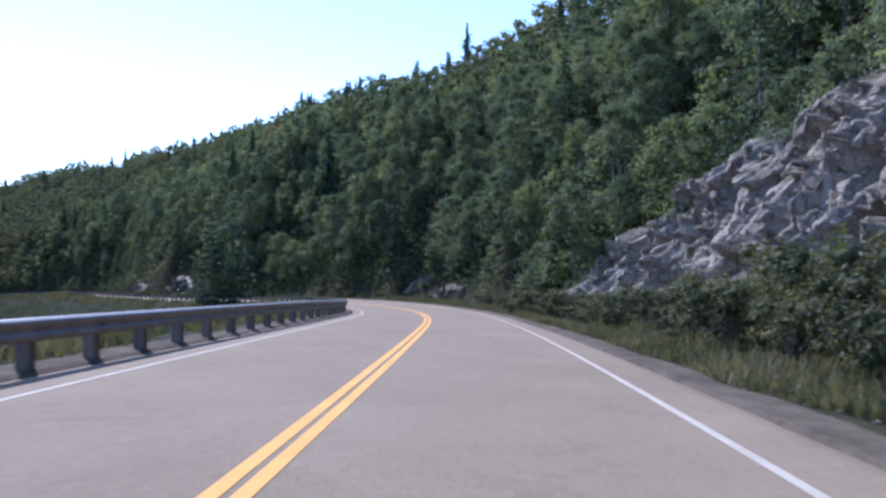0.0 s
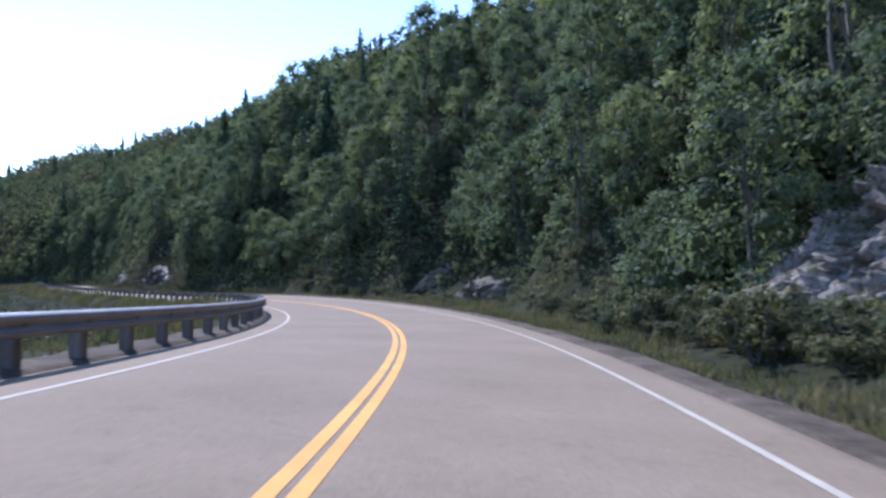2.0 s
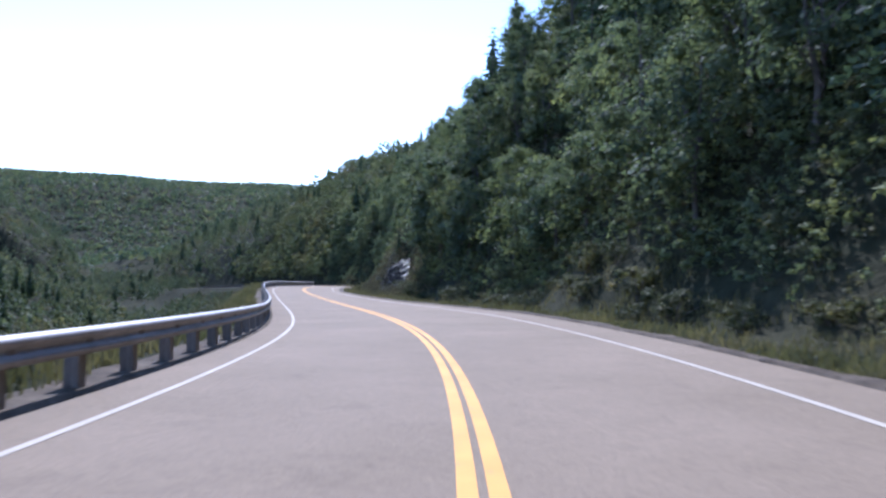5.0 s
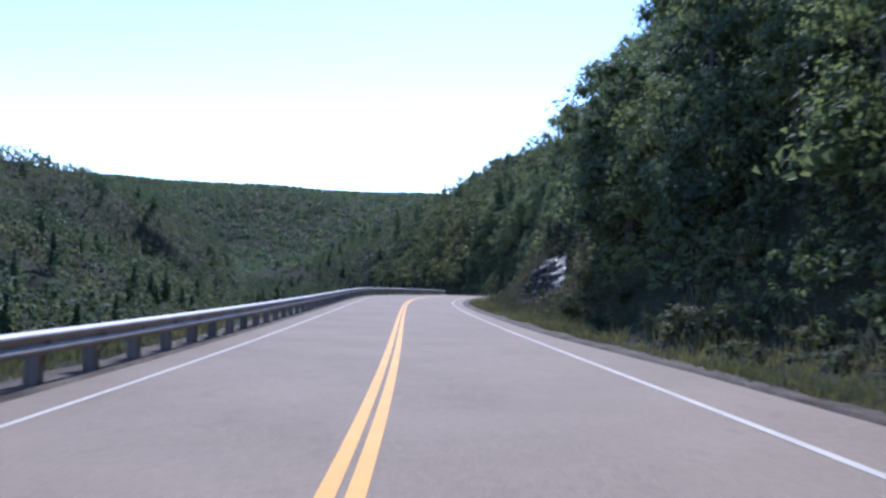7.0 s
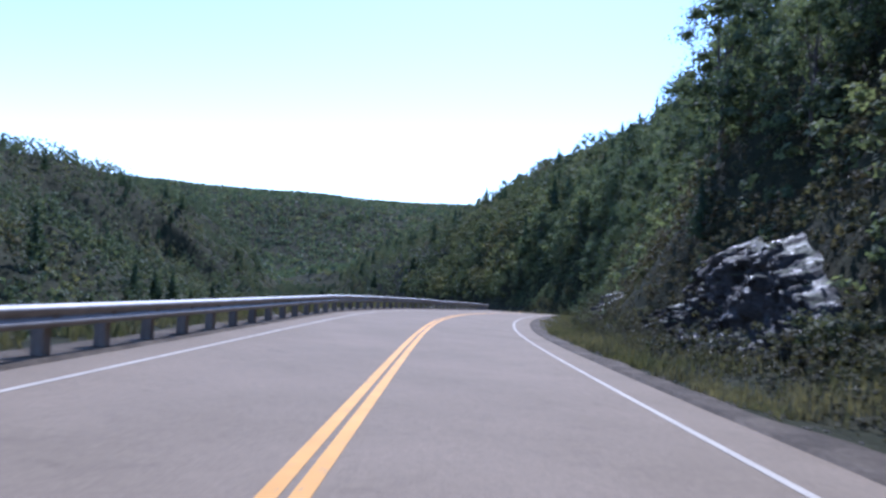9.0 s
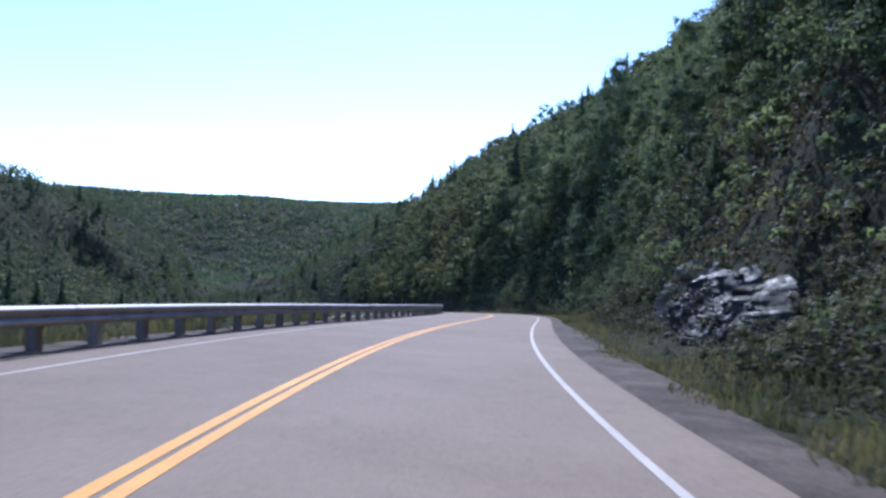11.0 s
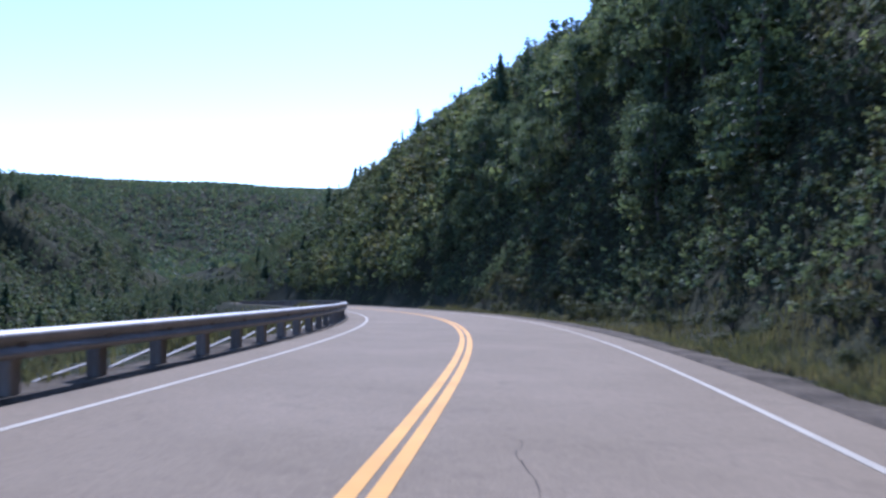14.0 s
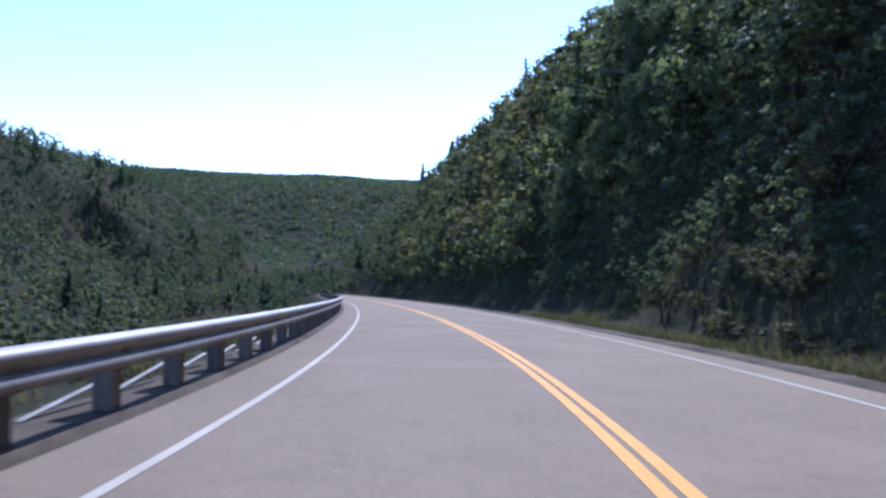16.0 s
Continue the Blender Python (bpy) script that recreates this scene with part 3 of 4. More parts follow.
def in_rock(s, d, margin=0.5):
    hit = np.zeros(len(s), dtype=bool)
    for a, b, hgt in ROCKS:
        ends = np.clip((s - a) / min(4, (b - a) / 4), 0, 1) * np.clip((b - s) / min(14, (b - a) / 3), 0, 1)
        hit |= (s > a - margin) & (s < b + margin) & (d < 9.8 + hgt * ends * 0.66)
    return hit


def open_verge(s, d):
    """Where only grass stands before the low rocks."""
    return ((s > 58) & (s < 80) & (d < 10.8)) | ((s > 138) & (s < 176) & (d < 11.0)) | ((s > 182) & (s < 203) & (d < 12.0))


RNG = np.random.default_rng(11)


def scatter(n, s0, s1, d0, d1, gap, power=1.0):
    """Places on the slope at least gap apart."""
    s, d = RNG.uniform(s0, s1, n), d0 + (d1 - d0) * RNG.random(n) ** power
    p = on_road(s, d)
    kept, cells = [], {}
    for i in range(n):
        c = (int(p[i, 0] // gap), int(p[i, 1] // gap))
        if all((p[i, 0] - p[j, 0]) ** 2 + (p[i, 1] - p[j, 1]) ** 2 > gap * gap for a in (-1, 0, 1) for b in (-1, 0, 1) for j in cells.get((c[0] + a, c[1] + b), ())):
            cells.setdefault(c, []).append(i)
            kept.append(i)
    s, d, p = s[kept], d[kept], p[kept]
    p[:, 2] = height_at(p[:, 0], p[:, 1])
    return s, d, p


def near_trees():
    kinds = [make_broad_tree(20 + k, h, r) for k, (h, r) in enumerate([(7.5, 2.3), (8.8, 2.6), (6.6, 2.2), (9.6, 2.5), (5.2, 2.0)])]
    for k in kinds:
        tagged(k, "green broadleaf tree on the steep roadside slope", "tree", "trees on the slope")
    pines = [make_spruce(40 + k, h) for k, h in enumerate([11.0, 9.0, 12.5])]
    for k in pines:
        tagged(k, "tall dark green spruce on the wooded slope", "tree", "spruces on the slope")
    used = set()
    s, d, p = scatter(1700, 8, 300, 10.6, 26, 3.2, 1.3)
    ok = ~((s > 215) & (d < 11.8)) & ~in_rock(s, d, 2.0) & ~((s > 176) & (s < 217) & (d < 15)) & ~((s > 139) & (s <= 176) & (d < 14.5)) & ~((s > 60) & (s < 81) & (d < 12.2))
    p = p[ok][np.argsort(d[ok])][:225]
    foot_s, foot_d = np.array([128.0, 131.0, 134.0, 136.5, 139.0, 132.5, 137.5]), np.array([10.9, 11.2, 10.8, 11.3, 11.0, 13.4, 13.6])
    q = on_road(foot_s, foot_d)
    q[:, 2] = ground_height(q[:, 0], q[:, 1], foot_s, foot_d)
    p = np.concatenate([p, q])
    for q in p:
        pool = pines if RNG.random() < 0.10 else kinds
        t = pool[RNG.integers(len(pool))]
        m = Matrix.Translation(q) @ Matrix.Rotation(RNG.uniform(0, 6.28), 4, "Z") @ Matrix.Rotation(RNG.normal(0, 0.05), 4, "X")
        if t.name not in used:
            used.add(t.name)
            t.matrix_basis = m
        else:
            o = copy_thing(t, m)
            k = RNG.uniform(0.75, 1.2)
            o.scale = (k * RNG.uniform(0.9, 1.1), k, k * RNG.uniform(0.9, 1.15))
    return p


NEAR = near_trees()


def woods(name, p, sizes, leaf, clumps, leaves, spruce_share, label, mat=M_WOODS):
    """Many plain trees in one mesh for leaves, one for needles; leaf: the size of a spruce twig."""
    cm, cr, nv = [], [], []
    for q, h in zip(p, sizes):
        if RNG.random() < spruce_share:
            hh = h * RNG.uniform(1.05, 1.45)
            tall = max(6, int(14 * leaf ** -0.2))
            c = spruce_parts(RNG, hh, tall, 7, leaf, 0.15)
            nv.append(leaf_quads(c + q, max(leaf, 0.025 * hh), RNG, 0.35, 0.25)[0])
            cv, cf = spruce_core(hh)
            nv.append((cv + q)[cf].reshape(-1, 3))
        else:
            m, r = crown_clumps(RNG, h * 0.95, h * 0.38, clumps, 0.12)
            cm.append(m + q)
            cr.append(r)
    if cm:
        v, f = clump_foliage(np.concatenate(cm), np.concatenate(cr), leaves, RNG, flat=0.8)
        tagged(mesh_object(name, v, f, mat), label.replace("mixed", "broadleaf"), "woods", kind="stuff")
    if nv:
        v = np.concatenate(nv)
        tagged(mesh_object(name, v, np.arange(len(v)).reshape(-1, 4), M_NEEDLE), label.replace("mixed", "spruce"), "woods", kind="stuff")


def all_woods():
    # low growth at the foot of the slope and under the trees
    s, d, p = scatter(6500, 4, 400, 8.9, 23, 1.6, 1.2)
    ok = ~in_rock(s, d + 0.3) & ~open_verge(s, d)
    p = p[ok]
    woods("undergrowth", p, np.clip((d[ok] - 7.6) * 0.75, 0.6, 3.0) * RNG.uniform(0.7, 1.2, len(p)), 0.085, 5, 20, 0.03, "low green mixed undergrowth at the foot of the slope", M_LEAF)
    s, d, p = scatter(3200, -5, 430, -20, -6.9, 1.5, 1.2)
    woods("undergrowth", p, np.clip((-d - 5.5) * 0.28, 0.5, 2.4) * RNG.uniform(0.7, 1.3, len(p)), 0.08, 5, 18, 0.0, "low mixed undergrowth on the bank behind the guard rail", M_SHRUB)
    s, d, p = scatter(18000, 42, 330, 9.4, 17.5, 0.72)
    ok = ~in_rock(s, d + 0.2) & ~open_verge(s, d) & ~((s > 139) & (s < 216))
    woods("low_growth", p[ok], np.clip((d[ok] - 8.4) * 0.6, 0.7, 2.0) * RNG.uniform(0.7, 1.2, ok.sum()), 0.075, 4, 18, 0.0, "dense low mixed growth on the bank under the trees", M_SHRUB)
    for s0, s1 in ((84, 139), (206, 300)):
        s, d, p = scatter(7000, s0, s1, 9.6, 15.0, 0.55)
        woods("low_growth", p, RNG.uniform(0.9, 1.9, len(p)), 0.1, 4, 16, 0.0, "dense leafy mixed growth on the steep bank", M_LEAF)
    s, d, p = scatter(1200, 56, 82, 9.0, 13.5, 0.7)
    ok = ~(((s > 64) & (s < 72.5)) | ((s > 74.5) & (s < 80))) | (d > 12.2)
    woods("low_growth", p[ok], RNG.uniform(0.5, 1.1, ok.sum()), 0.06, 5, 20, 0.0, "low mixed growth round the small pale rocks", M_SHRUB)
    s, d, p = scatter(1500, 44, 64, 9.8, 16.5, 0.6)
    ok = ~in_rock(s, d + 0.2)
    woods("low_growth", p[ok], np.clip((d[ok] - 8.6) * 0.6, 0.8, 1.9) * RNG.uniform(0.8, 1.3, ok.sum()), 0.07, 6, 24, 0.0, "bushy low mixed growth on the steep bank", M_LEAF)
    # weeds between the gravel and the wet rocks, and plants rooted on the ledges
    s, d, p = scatter(5000, 136, 222, 6.9, 9.4, 0.42)
    ok = (s < 181) | (s > 199) | (RNG.random(len(s)) < 0.3)
    woods("weeds", p[ok], np.clip((d[ok] - 6.2) * 0.4, 0.3, 1.0) * RNG.uniform(0.7, 1.3, ok.sum()), 0.05, 4, 16, 0.0, "dry olive mixed weeds along the ditch below the rocks", M_SCRUB)
    for a, b, foot in ((147, 168, 9.3), (184, 198, 9.3)):
        s, d, p = scatter(420, a, b, foot + 0.1, foot + 2.2, 0.42)
        p[:, 2] = np.interp(s, RS, RZ) - 0.55 + (d - foot) / 0.45
        p[:, :2] = on_road(s, d - 0.4)[:, :2]
        ok = fbm(s / 2.5, d / 1.5, 61, 2) > (-0.02 if a < 160 else 0.15)
        woods("weeds", p[ok], RNG.uniform(0.4, 1.0, ok.sum()), 0.055, 4, 16, 0.0, "dry mixed scrub rooted on the rock ledges", M_SCRUB)
    # dry scrub on the bank above the wet rocks
    s, d, p = scatter(9000, 138, 222, 8.4, 19, 0.6)
    ok = ~in_rock(s, d + 0.9, 0.0) & ~((s > 183) & (s < 203) & (d < 10.5))
    woods("scrub", p[ok], np.clip((d[ok] - 7.8) * 0.5, 0.4, 1.5) * RNG.uniform(0.7, 1.4, ok.sum()), 0.065, 4, 22, 0.0, "dry brown and green mixed scrub above the rocks", M_SCRUB)
    # uphill side, behind the nearest trees
    s, d, p = scatter(6000, -10, 430, 10, 75, 3.3, 1.3)
    ok = np.array([((NEAR[:, :2] - q[:2]) ** 2).sum(1).min() > 6.5 for q in p]) & ~in_rock(s, d) & ~((s > 139) & (s < 216) & (d < 15.5)) & ~((s > 60) & (s < 81) & (d < 12.2))
    p, d, s = p[ok], d[ok], s[ok]
    edge = (d > 14.5) | (s > 300)
    p, d, s = p[edge], d[edge], s[edge]
    close = (d < 34) & (s < 310)
    woods("woods", p[close], RNG.uniform(6, 9.5, close.sum()), 0.14, 13, 54, 0.07, "mixed trees of the wood's edge above the road", M_LEAF)
    p = p[~close]
    woods("woods", p, RNG.uniform(6, 10, len(p)), 0.3, 10, 24, 0.08, "dense mixed woods on the steep slope above the road")
    s, d, p = scatter(1600, 40, 620, 70, 150, 7.0)
    woods("woods", p, RNG.uniform(7, 11, len(p)), 0.5, 8, 14, 0.1, "dense mixed woods on the upper slope")
    s, d, p = scatter(1600, 420, 950, 9, 75, 6.0)
    woods("woods", p, RNG.uniform(6, 10, len(p)), 0.7, 8, 13, 0.10, "dense mixed woods on the far slope")
    s, d, p = scatter(2600, 515, 960, -70, 14, 6.0)
    woods("woods", p, RNG.uniform(6, 10, len(p)), 0.7, 7, 12, 0.08, "mixed woods filling the far end of the valley")
    # valley side
    s, d, p = scatter(4200, 5, 420, -50, -9.5, 2.4, 1.2)
    woods("woods", p, np.clip((-d - 6) * 0.35, 1.2, 5.0) * RNG.uniform(0.7, 1.3, len(p)), 0.25, 6, 18, 0.03, "low mixed woods on the bank below the road")
    s, d, p = scatter(12000, 40, 900, -240, -45, 4.9)
    woods("woods", p, RNG.uniform(6, 11, len(p)), 0.6, 6, 12, 0.05, "mixed woods on the far side of the valley")


all_woods()


def skyline_spruces():
    """Tall spruces that stand out on the crests: place and height of the tip."""
    tips = [(-21, 112, 27), (-14, 135, 34), (-3, 96, 24), (-43, 145, 27.5), (-50, 154, 27), (-157, 321, 47), (-207, 354, 44), (-116, 239, 21), (-121, 241, 20), (-147, 263, 20), (-269, 387, 37), (-247, 344, 22), (-269, 353, 18), (-210, 323, 25), (-218, 430, 68), (-708, 428, 72), (-640, 372, 70), (-600, 340, 70), (-575, 322, 70), (-730, 470, 72)]
    first = tagged(make_spruce(70, 11.0, 24, 15, 0.3, True), "tall dark spruce standing out above the wooded crest", "tree", "spruces on the crest")
    s, d = RNG.uniform(85, 340, 14), RNG.uniform(48, 68, 14)
    q = on_road(s, d)
    tips = tips + [(a, b, float(c) + h) for a, b, c, h in zip(q[:, 0], q[:, 1], height_at(q[:, 0], q[:, 1]), RNG.uniform(9.5, 12.5, 14))]
    for k, (x, y, z) in enumerate(tips):
        g = float(height_at(np.array([x]), np.array([y]))[0])
        h = min(max(z - g, 9.0), 15.0)
        m = Matrix.Translation((x, y, g)) @ Matrix.Rotation(k * 1.3, 4, "Z")
        o = first if k == 0 else copy_thing(first, m)
        if k == 0:
            o.matrix_basis = m
        o.scale = (h / 11.5, h / 11.5, h / 11.0)


skyline_spruces()


def bank_spruces():
    """Two spruces on the bank below the guard rail, with their tips above the road."""
    first = tagged(make_spruce(75, 10.0, 26, 34, 0.13), "ragged dark spruce on the bank below the guard rail", "tree", "spruces below the road")
    for k, (x, y, z) in enumerate([(-11.9, 33.9, 4.6), (-13.1, 33.6, 4.3)]):
        g = float(height_at(np.array([x]), np.array([y]))[0])
        m = Matrix.Translation((x, y, g)) @ Matrix.Rotation(k * 2.1, 4, "Z")
        o = copy_thing(first, m) if k else first
        if not k:
            o.matrix_basis = m
        o.scale = (1.0, 1.0, (z - g) / 10.0)


bank_spruces()


def far_ridge_woods():
    n = 15000
    a = RNG.uniform(950, 2600, n)
    b = RNG.uniform(-700, 950, n)
    x, y = -0.707 * a - 0.707 * b, 0.707 * a - 0.707 * b
    z = height_at(x, y)
    p = np.stack([x, y, z], 1)
    c = np.repeat(p, 5, 0) + RNG.normal(size=(n * 5, 3)) * np.array([5.5, 5.5, 2.2]) + (0, 0, 4.0)
    v, f = leaf_quads(c, 4.2, RNG, 0.0)
    tagged(mesh_object("woods", v, f, M_WOODS), "unbroken woods on the distant ridge", "woods", kind="stuff")


far_ridge_woods()


# ---- rock ----
def block_mesh(seed, flat):
    """An angular broken block about one metre long."""
    rng = np.random.default_rng(seed)
    bm = bmesh.new()
    bmesh.ops.create_cube(bm, size=1)
    for v in bm.verts:
        v.co.x *= rng.uniform(0.65, 1.2)
        v.co.y *= rng.uniform(0.6, 1.15)
        v.co.z *= flat * rng.uniform(0.6, 1.3)
        v.co += Vector(rng.normal(0, 0.09, 3))
    bmesh.ops.bevel(bm, geom=bm.edges[:], offset=0.035, segments=1, affect="EDGES")
    for v in bm.verts:
        v.co += Vector(rng.normal(0, 0.012, 3))
    me = bpy.data.meshes.new("rock_block")
    bm.to_mesh(me)
    bm.free()
    return me


def build_rock(s0, s1, hgt, mat, seed, label, cell, blocks, size, flat, taper=(4.0, 14.0), foot=9.6, step=0.15, jag=0.006, profile=None, toe=None, notch=None):
    """A broken rock face of tilted layers laid against the bank, with loose blocks standing out of it."""
    rng = np.random.default_rng(seed)
    ns, nh = int((s1 - s0) / step), int(hgt * 1.3 / step)
    S, U = np.meshgrid(np.linspace(s0, s1, ns), np.linspace(0, 1, nh), indexing="ij")
    S, U = S.ravel(), U.ravel()
    ends = np.clip((S - s0) / taper[0], 0, 1) ** 0.7 * np.clip((s1 - S) / taper[1], 0, 1) ** 0.85
    if profile:
        ends = np.interp(S, profile[0], profile[1]) / hgt
    if toe:
        foot = np.interp(S, toe[0], toe[1])
    top = hgt * ends * (0.85 + 0.45 * fbm(S / 4, S * 0, seed, 3))
    H_ = U * top * 1.1
    d = foot + 1.0 * fbm(S / 5, S * 0 + 7, seed + 2, 3) + H_ * 0.45 + min(1.0, hgt / 6) * 2.2 * fbm(S / 4.5, H_ / 3.5, seed + 4, 3)
    a, b = S * 0.94 + H_ * 0.34, H_ * 0.94 - S * 0.34
    n = int((s1 - s0) * hgt / cell ** 2 * 1.6) + 8
    ca, cb = rng.uniform(a.min(), a.max(), n), rng.uniform(b.min(), b.max(), n)
    push, ta, tb = rng.uniform(-0.5, 0.7, n), rng.normal(0, 0.55, n), rng.normal(0, 0.55, n)
    lone = 0.6 if flat > 0.5 else 1.3
    out = np.empty(len(S))
    wob = 0.25 * cell
    va, vb = a + wob * fbm(a / cell, b / cell, seed + 8, 2), b + wob * fbm(a / cell, b / cell, seed + 10, 2)
    for k in range(0, len(S), 2000):
        q = np.maximum(np.abs(va[k:k + 2000, None] - ca) / lone, np.abs(vb[k:k + 2000, None] - cb) * lone)
        j = q.argmin(1)
        two = np.partition(q, 1, axis=1)
        edge = np.clip((two[:, 1] - two[:, 0]) / (0.1 * cell), 0, 1)
        out[k:k + 2000] = push[j] * cell * 0.75 + (a[k:k + 2000] - ca[j]) * ta[j] * 0.8 + (b[k:k + 2000] - cb[j]) * tb[j] * 0.8 - (1 - edge) * 0.12 * cell
    # large blocks parted by deep steep clefts
    big = cell * 4.2
    m = int((s1 - s0) * hgt / big ** 2 * 1.8) + 4
    ga, gb = rng.uniform(a.min(), a.max(), m), rng.uniform(b.min(), b.max(), m)
    gp, gt = rng.uniform(-0.5, 0.5, m), rng.normal(0, 0.22, m)
    wa, wb = a + 0.3 * big * fbm(a / big * 2, b / big * 2, seed + 12, 2), b + 0.3 * big * fbm(a / big * 2, b / big * 2, seed + 15, 2)
    for k in range(0, len(S), 2000):
        q = np.maximum(np.abs(wa[k:k + 2000, None] - ga) * 1.3, np.abs(wb[k:k + 2000, None] - gb) * 0.75)
        j = q.argmin(1)
        two = np.partition(q, 1, axis=1)[:, :2]
        out[k:k + 2000] += gp[j] * big * 0.62 + gt[j] * (wb[k:k + 2000] - gb[j]) - (1 - np.clip((two[:, 1] - two[:, 0]) / (0.06 * big), 0, 1)) * 0.18 * big
    out += 0.12 * cell * fbm(a * 2.2 / cell, b * 2.2 / cell, seed + 6, 2) + rng.normal(0, jag, len(S))
    if notch:
        # a dark recess with steep walls
        ns0, ns1, h0, h1, deep = notch
        lean = S + 0.12 * (H_ - h0)
        out = out - deep * smooth(ns0 - 0.5, ns0, lean) * (1 - smooth(ns1, ns1 + 0.25, lean)) * smooth(h0 - 0.8, h0, H_) * (1 - smooth(h1, h1 + 0.4, H_))
    fade = np.clip(ends * 3, 0, 1) * np.clip((1 - U) * 6, 0, 1)
    d = d - out * (0.2 + 0.8 * fade) + (1 - fade) * 0.9
    p = on_road(S, d)
    p[:, 2] = np.interp(S, RS, RZ) - 0.5 + H_ + 0.18 * out * (U > 0.05)
    crop = tagged(new("rock_outcrop"), label, "rock outcrop", "rock outcrops beside the road")
    part("rock_face", p, grid_faces(ns, nh)[:, ::-1], mat, crop)
    meshes = [block_mesh(seed * 10 + k, flat) for k in range(6)]
    for me in meshes:
        me.materials.append(mat)
    good = np.where((U > 0.06) & (U < 0.92) & (top > 1.0))[0]
    for k in range(blocks):
        i = good[rng.integers(len(good))]
        th = float(np.interp(S[i], RS, RTH))
        sz = size * rng.uniform(0.45, 1.25)
        e = Euler((rng.normal(0.25, 0.25), rng.normal(-0.35, 0.25), th + 1.571 + rng.normal(0, 0.35)))
        shared("rock_block", meshes[k % 6], crop, Matrix.LocRotScale(Vector(p[i]), e, (sz, sz * 0.9, sz)))
    return crop


build_rock(2, 49, 9.0, M_ROCK, 3, "pale grey jagged rock face of the road cutting", 0.42, 290, 0.42, 0.75, foot=10.8, step=0.09,
           profile=([2, 5, 18, 27, 33, 42.5, 46.5, 48.5], [2.0, 8.8, 8.8, 8.4, 6.6, 5.0, 2.5, 0.3]), toe=([0, 22, 32, 46], [10.7, 10.6, 11.3, 12.0]), notch=(30.6, 32.6, 2.8, 5.6, 1.1))
build_rock(65, 72, 2.6, M_PALE, 5, "small pale broken rock outcrop at the verge", 0.26, 110, 0.26, 0.6, (1.2, 2.0), 9.9, 0.1)
build_rock(76, 79.8, 4.0, M_PALE, 6, "small pale broken rock outcrop under the trees", 0.26, 110, 0.28, 0.7, (0.9, 1.5), 10.2, 0.1)
build_rock(148, 167, 4.1, M_SHALE, 7, "dark wet layered rock outcrop glinting in the sun", 0.22, 290, 0.22, 0.4, (5.0, 8.0), 9.3, 0.1)
build_rock(183, 197.5, 2.5, M_SHALE, 8, "dark wet layered rock outcrop glinting in the sun", 0.17, 290, 0.17, 0.4, (2.0, 4.0), 9.3, 0.09)
build_rock(199.5, 208, 4.8, M_ROCK, 9, "grey rock outcrop half hidden by shrubs", 0.3, 120, 0.3, 0.5, (2.0, 3.0), 10.2, 0.12)


# ---- verge: shrubs and grass ----
def build_shrubs():
    kinds = [make_shrub(60, 1.3, 1.1, 18, 64), make_shrub(61, 0.9, 0.9, 16, 60), make_shrub(62, 1.8, 1.3, 24, 70), make_shrub(63, 0.6, 0.8, 14, 50)]
    for k in kinds:
        tagged(k, "leafy green roadside shrub at the foot of the slope", "shrub", "roadside shrubs")
    s, d, p = scatter(2200, 2, 275, 7.8, 10.8, 1.2)
    pick = RNG.permutation(np.where(~open_verge(s, d + 1.0) | (RNG.random(len(p)) < 0.15))[0])[:215]
    bare = (in_rock(s, d + 0.6) & (s > 100)) | open_verge(s, d)
    tall = make_shrub(64, 2.2, 1.3, 26, 84)
    tagged(tall, "tall leafy bush in front of the grey rock face", "bush", "bushes below the rock face")
    ts, td, tp = scatter(1000, -4, 52, 8.3, 11.0, 1.1)
    for i, q in enumerate(tp[:84]):
        k = float(np.interp(ts[i], [0, 8, 14, 22, 44, 50], [1.15, 1.1, 0.95, 0.72, 0.55, 0.4])) * RNG.uniform(0.5, 1.3)
        m = Matrix.Translation(q) @ Matrix.Rotation(RNG.uniform(0, 6.28), 4, "Z")
        if i == 0:
            tall.matrix_basis = m
        o = tall if i == 0 else copy_thing(tall, m)
        o.scale = (max(k, 0.6), max(k, 0.6), k)
    for i, q in enumerate(p[pick]):
        t = kinds[i] if i < 4 else kinds[(0, 1, 3, 1, 2, 3, 0, 3)[i % 8]] if not bare[pick[i]] else kinds[3]
        m = Matrix.Translation(q) @ Matrix.Rotation(RNG.uniform(0, 6.28), 4, "Z")
        if i < 4:
            t.matrix_basis = m
        else:
            o = copy_thing(t, m)
            k = RNG.uniform(0.6, 1.15)
            o.scale = (k, k, k * RNG.uniform(0.7, 1.1))


build_shrubs()


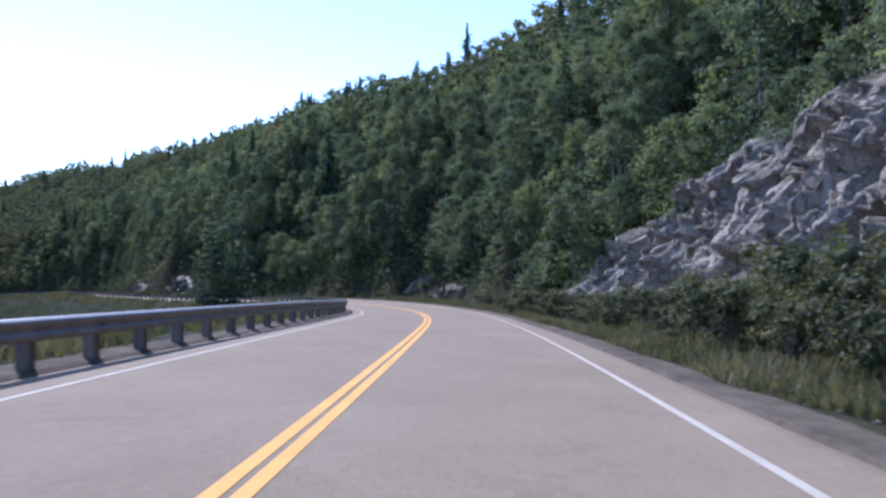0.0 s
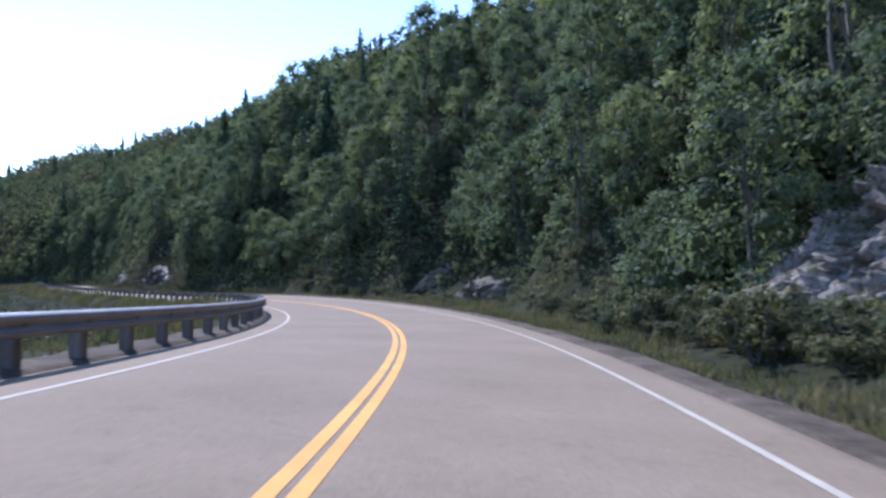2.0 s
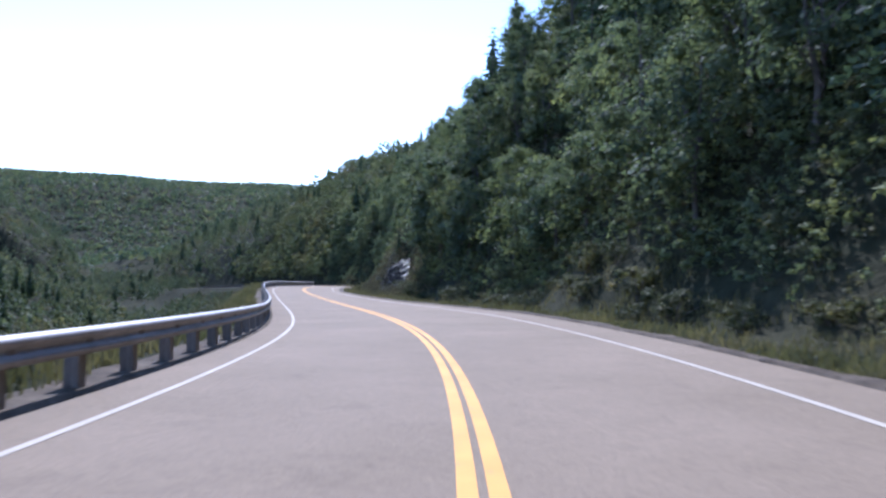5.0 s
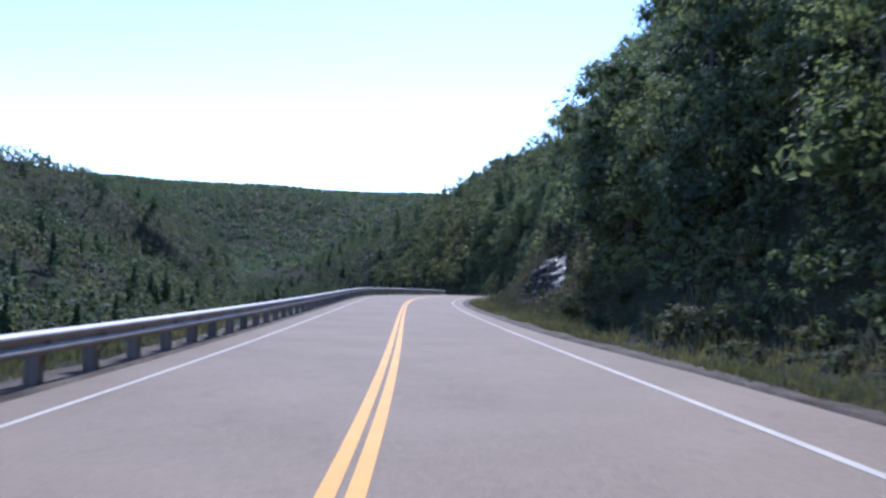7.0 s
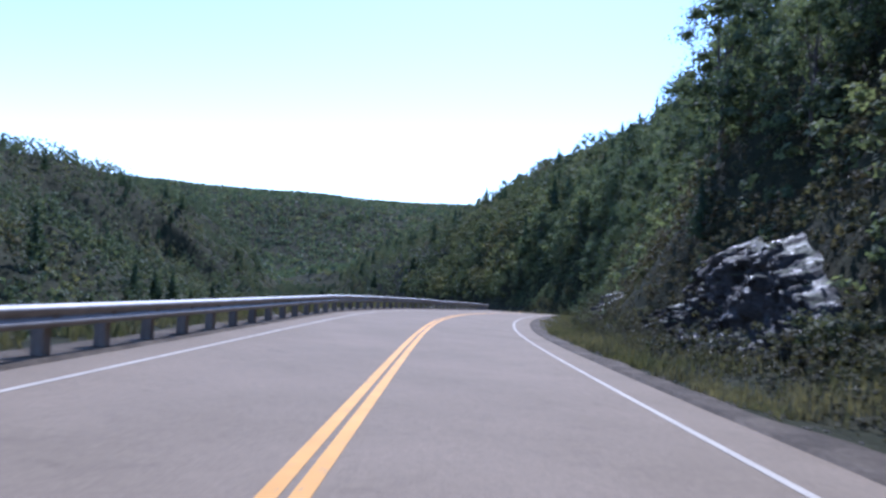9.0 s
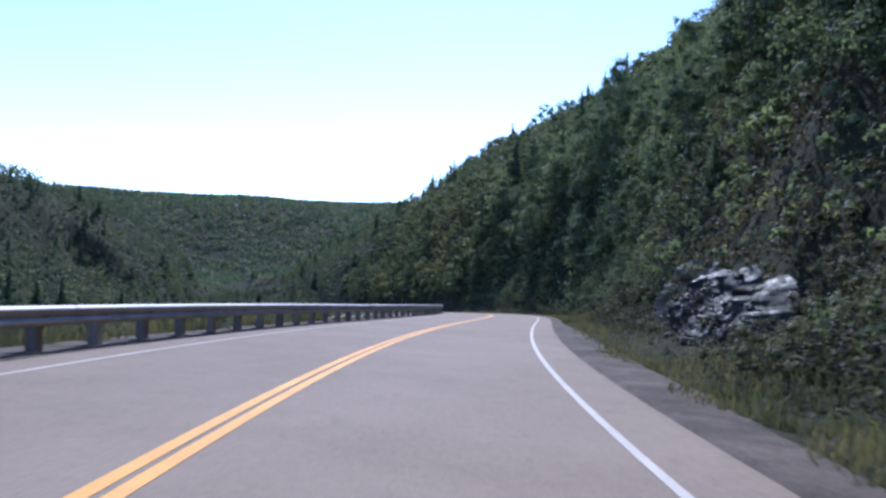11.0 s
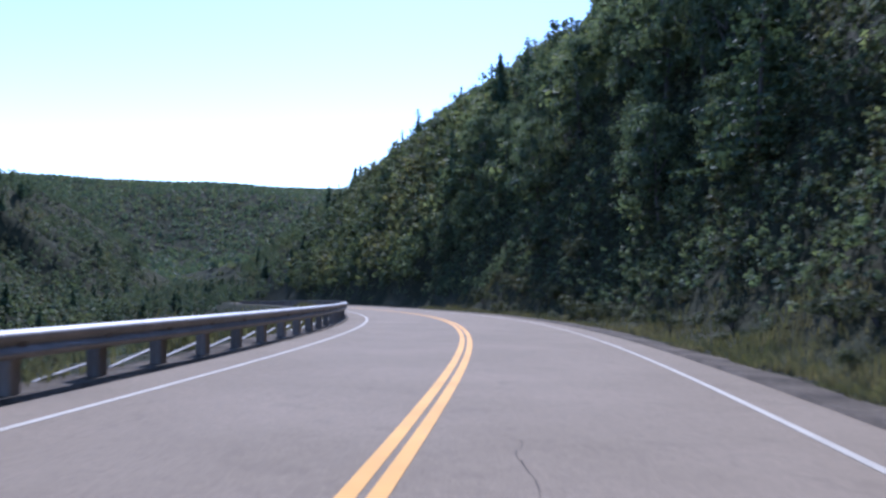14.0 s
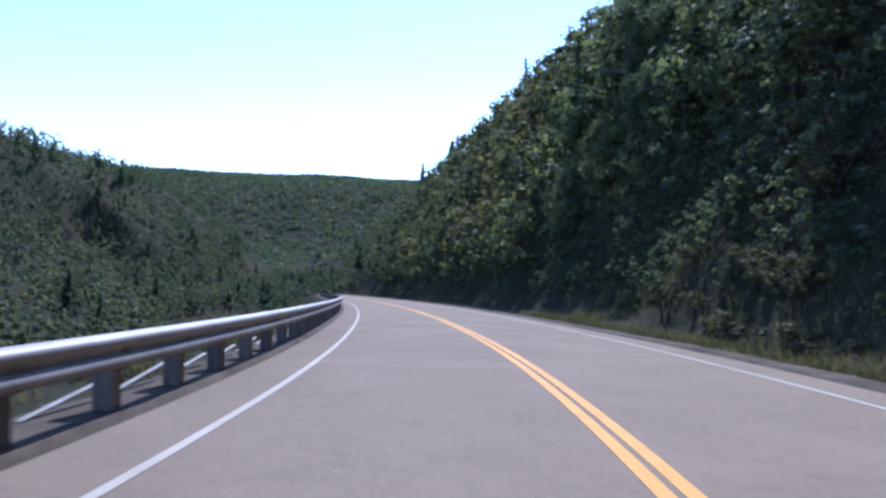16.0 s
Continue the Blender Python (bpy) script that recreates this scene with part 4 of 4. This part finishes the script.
def grass(name, n, s0, s1, d0, d1, h, label):
    s, d = RNG.uniform(s0, s1, n), RNG.uniform(d0, d1, n)
    keep = fbm(s / 2.2, d / 1.2, 77, 3) > -0.18 + 0.4 * (1 - smooth(5.1, 5.7, np.abs(d)))
    keep &= ~((s > 183) & (s < 200) & (d > 0) & (d < 9.5) & (RNG.random(n) < 0.85))
    s, d = s[keep], d[keep]
    p = on_road(s, d)
    p[:, 2] = ground_height(p[:, 0], p[:, 1], s, d) - 0.03
    m = len(p)
    hh = h * RNG.uniform(0.4, 1.3, m) * (0.4 + 0.6 * smooth(4.9, 6.6, np.abs(d))) * (0.8 + 0.8 * fbm(s / 3, d / 2, 78, 2))
    a = RNG.uniform(0, 6.283, m)
    w = RNG.uniform(0.012, 0.03, m)
    lean = RNG.normal(0, 0.28, (m, 2)) * hh[:, None]
    off = np.stack([np.cos(a) * w, np.sin(a) * w, np.zeros(m)], 1)
    mid = p + np.stack([lean[:, 0] * 0.35, lean[:, 1] * 0.35, hh * 0.6], 1)
    tip = p + np.stack([lean[:, 0], lean[:, 1], hh], 1)
    v = np.stack([p - off, p + off, mid + off * 0.7, tip, mid - off * 0.7], 1).reshape(-1, 3)
    b = np.arange(m)[:, None] * 5
    f = b + np.array([[0, 1, 2, 4]])
    g = b + np.array([[4, 2, 3, 3]])
    faces = [list(q) for q in f] + [list(q[:3]) for q in g]
    tagged(mesh_object(name, v, faces, M_GRASS), label, "grass", kind="stuff")


grass("grass", 66000, -5, 285, 5.25, 9.8, 0.5, "dry green roadside grass along the ditch")
grass("grass", 46000, -5, 285, 5.2, 6.8, 0.32, "short dry weeds at the edge of the gravel")
grass("grass", 46000, -5, 285, -8.0, -5.0, 0.75, "dry grass on the bank behind the guard rail")


# ---- stones and cracks ----
def stones(n, s0, s1, d0, d1, label):
    """Loose stones on the shoulder."""
    s, d = RNG.uniform(s0, s1, n), RNG.uniform(d0, d1, n)
    p = on_road(s, d)
    p[:, 2] = ground_height(p[:, 0], p[:, 1], s, d) + 0.03
    r = 0.008 + 0.03 * RNG.random(n) ** 4
    base = np.array([[1, 0, 0], [-1, 0, 0], [0, 1, 0], [0, -1, 0], [0, 0, 0.7], [0, 0, -0.7]])
    v = p[:, None] + base[None] * r[:, None, None] * RNG.uniform(0.6, 1.4, (n, 6, 3))
    f = np.array([[0, 2, 4], [2, 1, 4], [1, 3, 4], [3, 0, 4], [2, 0, 5], [1, 2, 5], [3, 1, 5], [0, 3, 5]])
    faces = (np.arange(n)[:, None, None] * 6 + f[None]).reshape(-1, 3)
    tagged(mesh_object("loose_stones", v.reshape(-1, 3), faces, M_STONE), label, "stones", kind="stuff")


stones(6000, -5, 285, 5.0, 6.2, "loose brown stones on the gravel shoulder")
stones(1500, 177, 200, 6.5, 9.2, "pale rubble at the foot of the rock")
stones(2500, -5, 285, -6.2, -4.6, "loose pale stones under the guard rail")


def crack(s0, d0, length, heading, seed):
    """A thin wandering crack in the asphalt."""
    rng = np.random.default_rng(seed)
    n = int(length / 0.09)
    u = np.linspace(0, length, n)
    c, g = math.cos(heading), math.sin(heading)
    side = 0.11 * fbm(u * 1.9, u * 0 + seed, seed, 4) + rng.normal(0, 0.008, n)
    s, d = s0 + u * c - side * g, d0 + u * g + side * c
    w = (0.009 if seed < 91 else 0.0042) * np.sin(np.linspace(0.15, 3.0, n)) * rng.uniform(0.4, 1.4, n)
    v = np.stack([on_road(s, d - w, 0.004), on_road(s, d + w, 0.004)], 1).reshape(-1, 3)
    tagged(mesh_object("crack", v, grid_faces(n, 2)[:, ::-1], M_CRACK, False, road), "dark wandering crack in the asphalt")


for k, (s0, d0, length, heading) in enumerate([(10.4, 2.22, 4.0, -0.01), (18.8, 1.48, 2.4, -0.2), (55.4, 0.97, 1.6, -0.03), (57.2, 0.86, 2.2, -0.18), (215.6, 1.1, 2.4, -0.05), (207.4, 0.99, 1.0, 0.0), (58.0, -0.85, 0.6, 1.5), (55.6, -0.36, 1.2, 0.1)]):
    crack(s0, d0, length, heading, 90 + k)
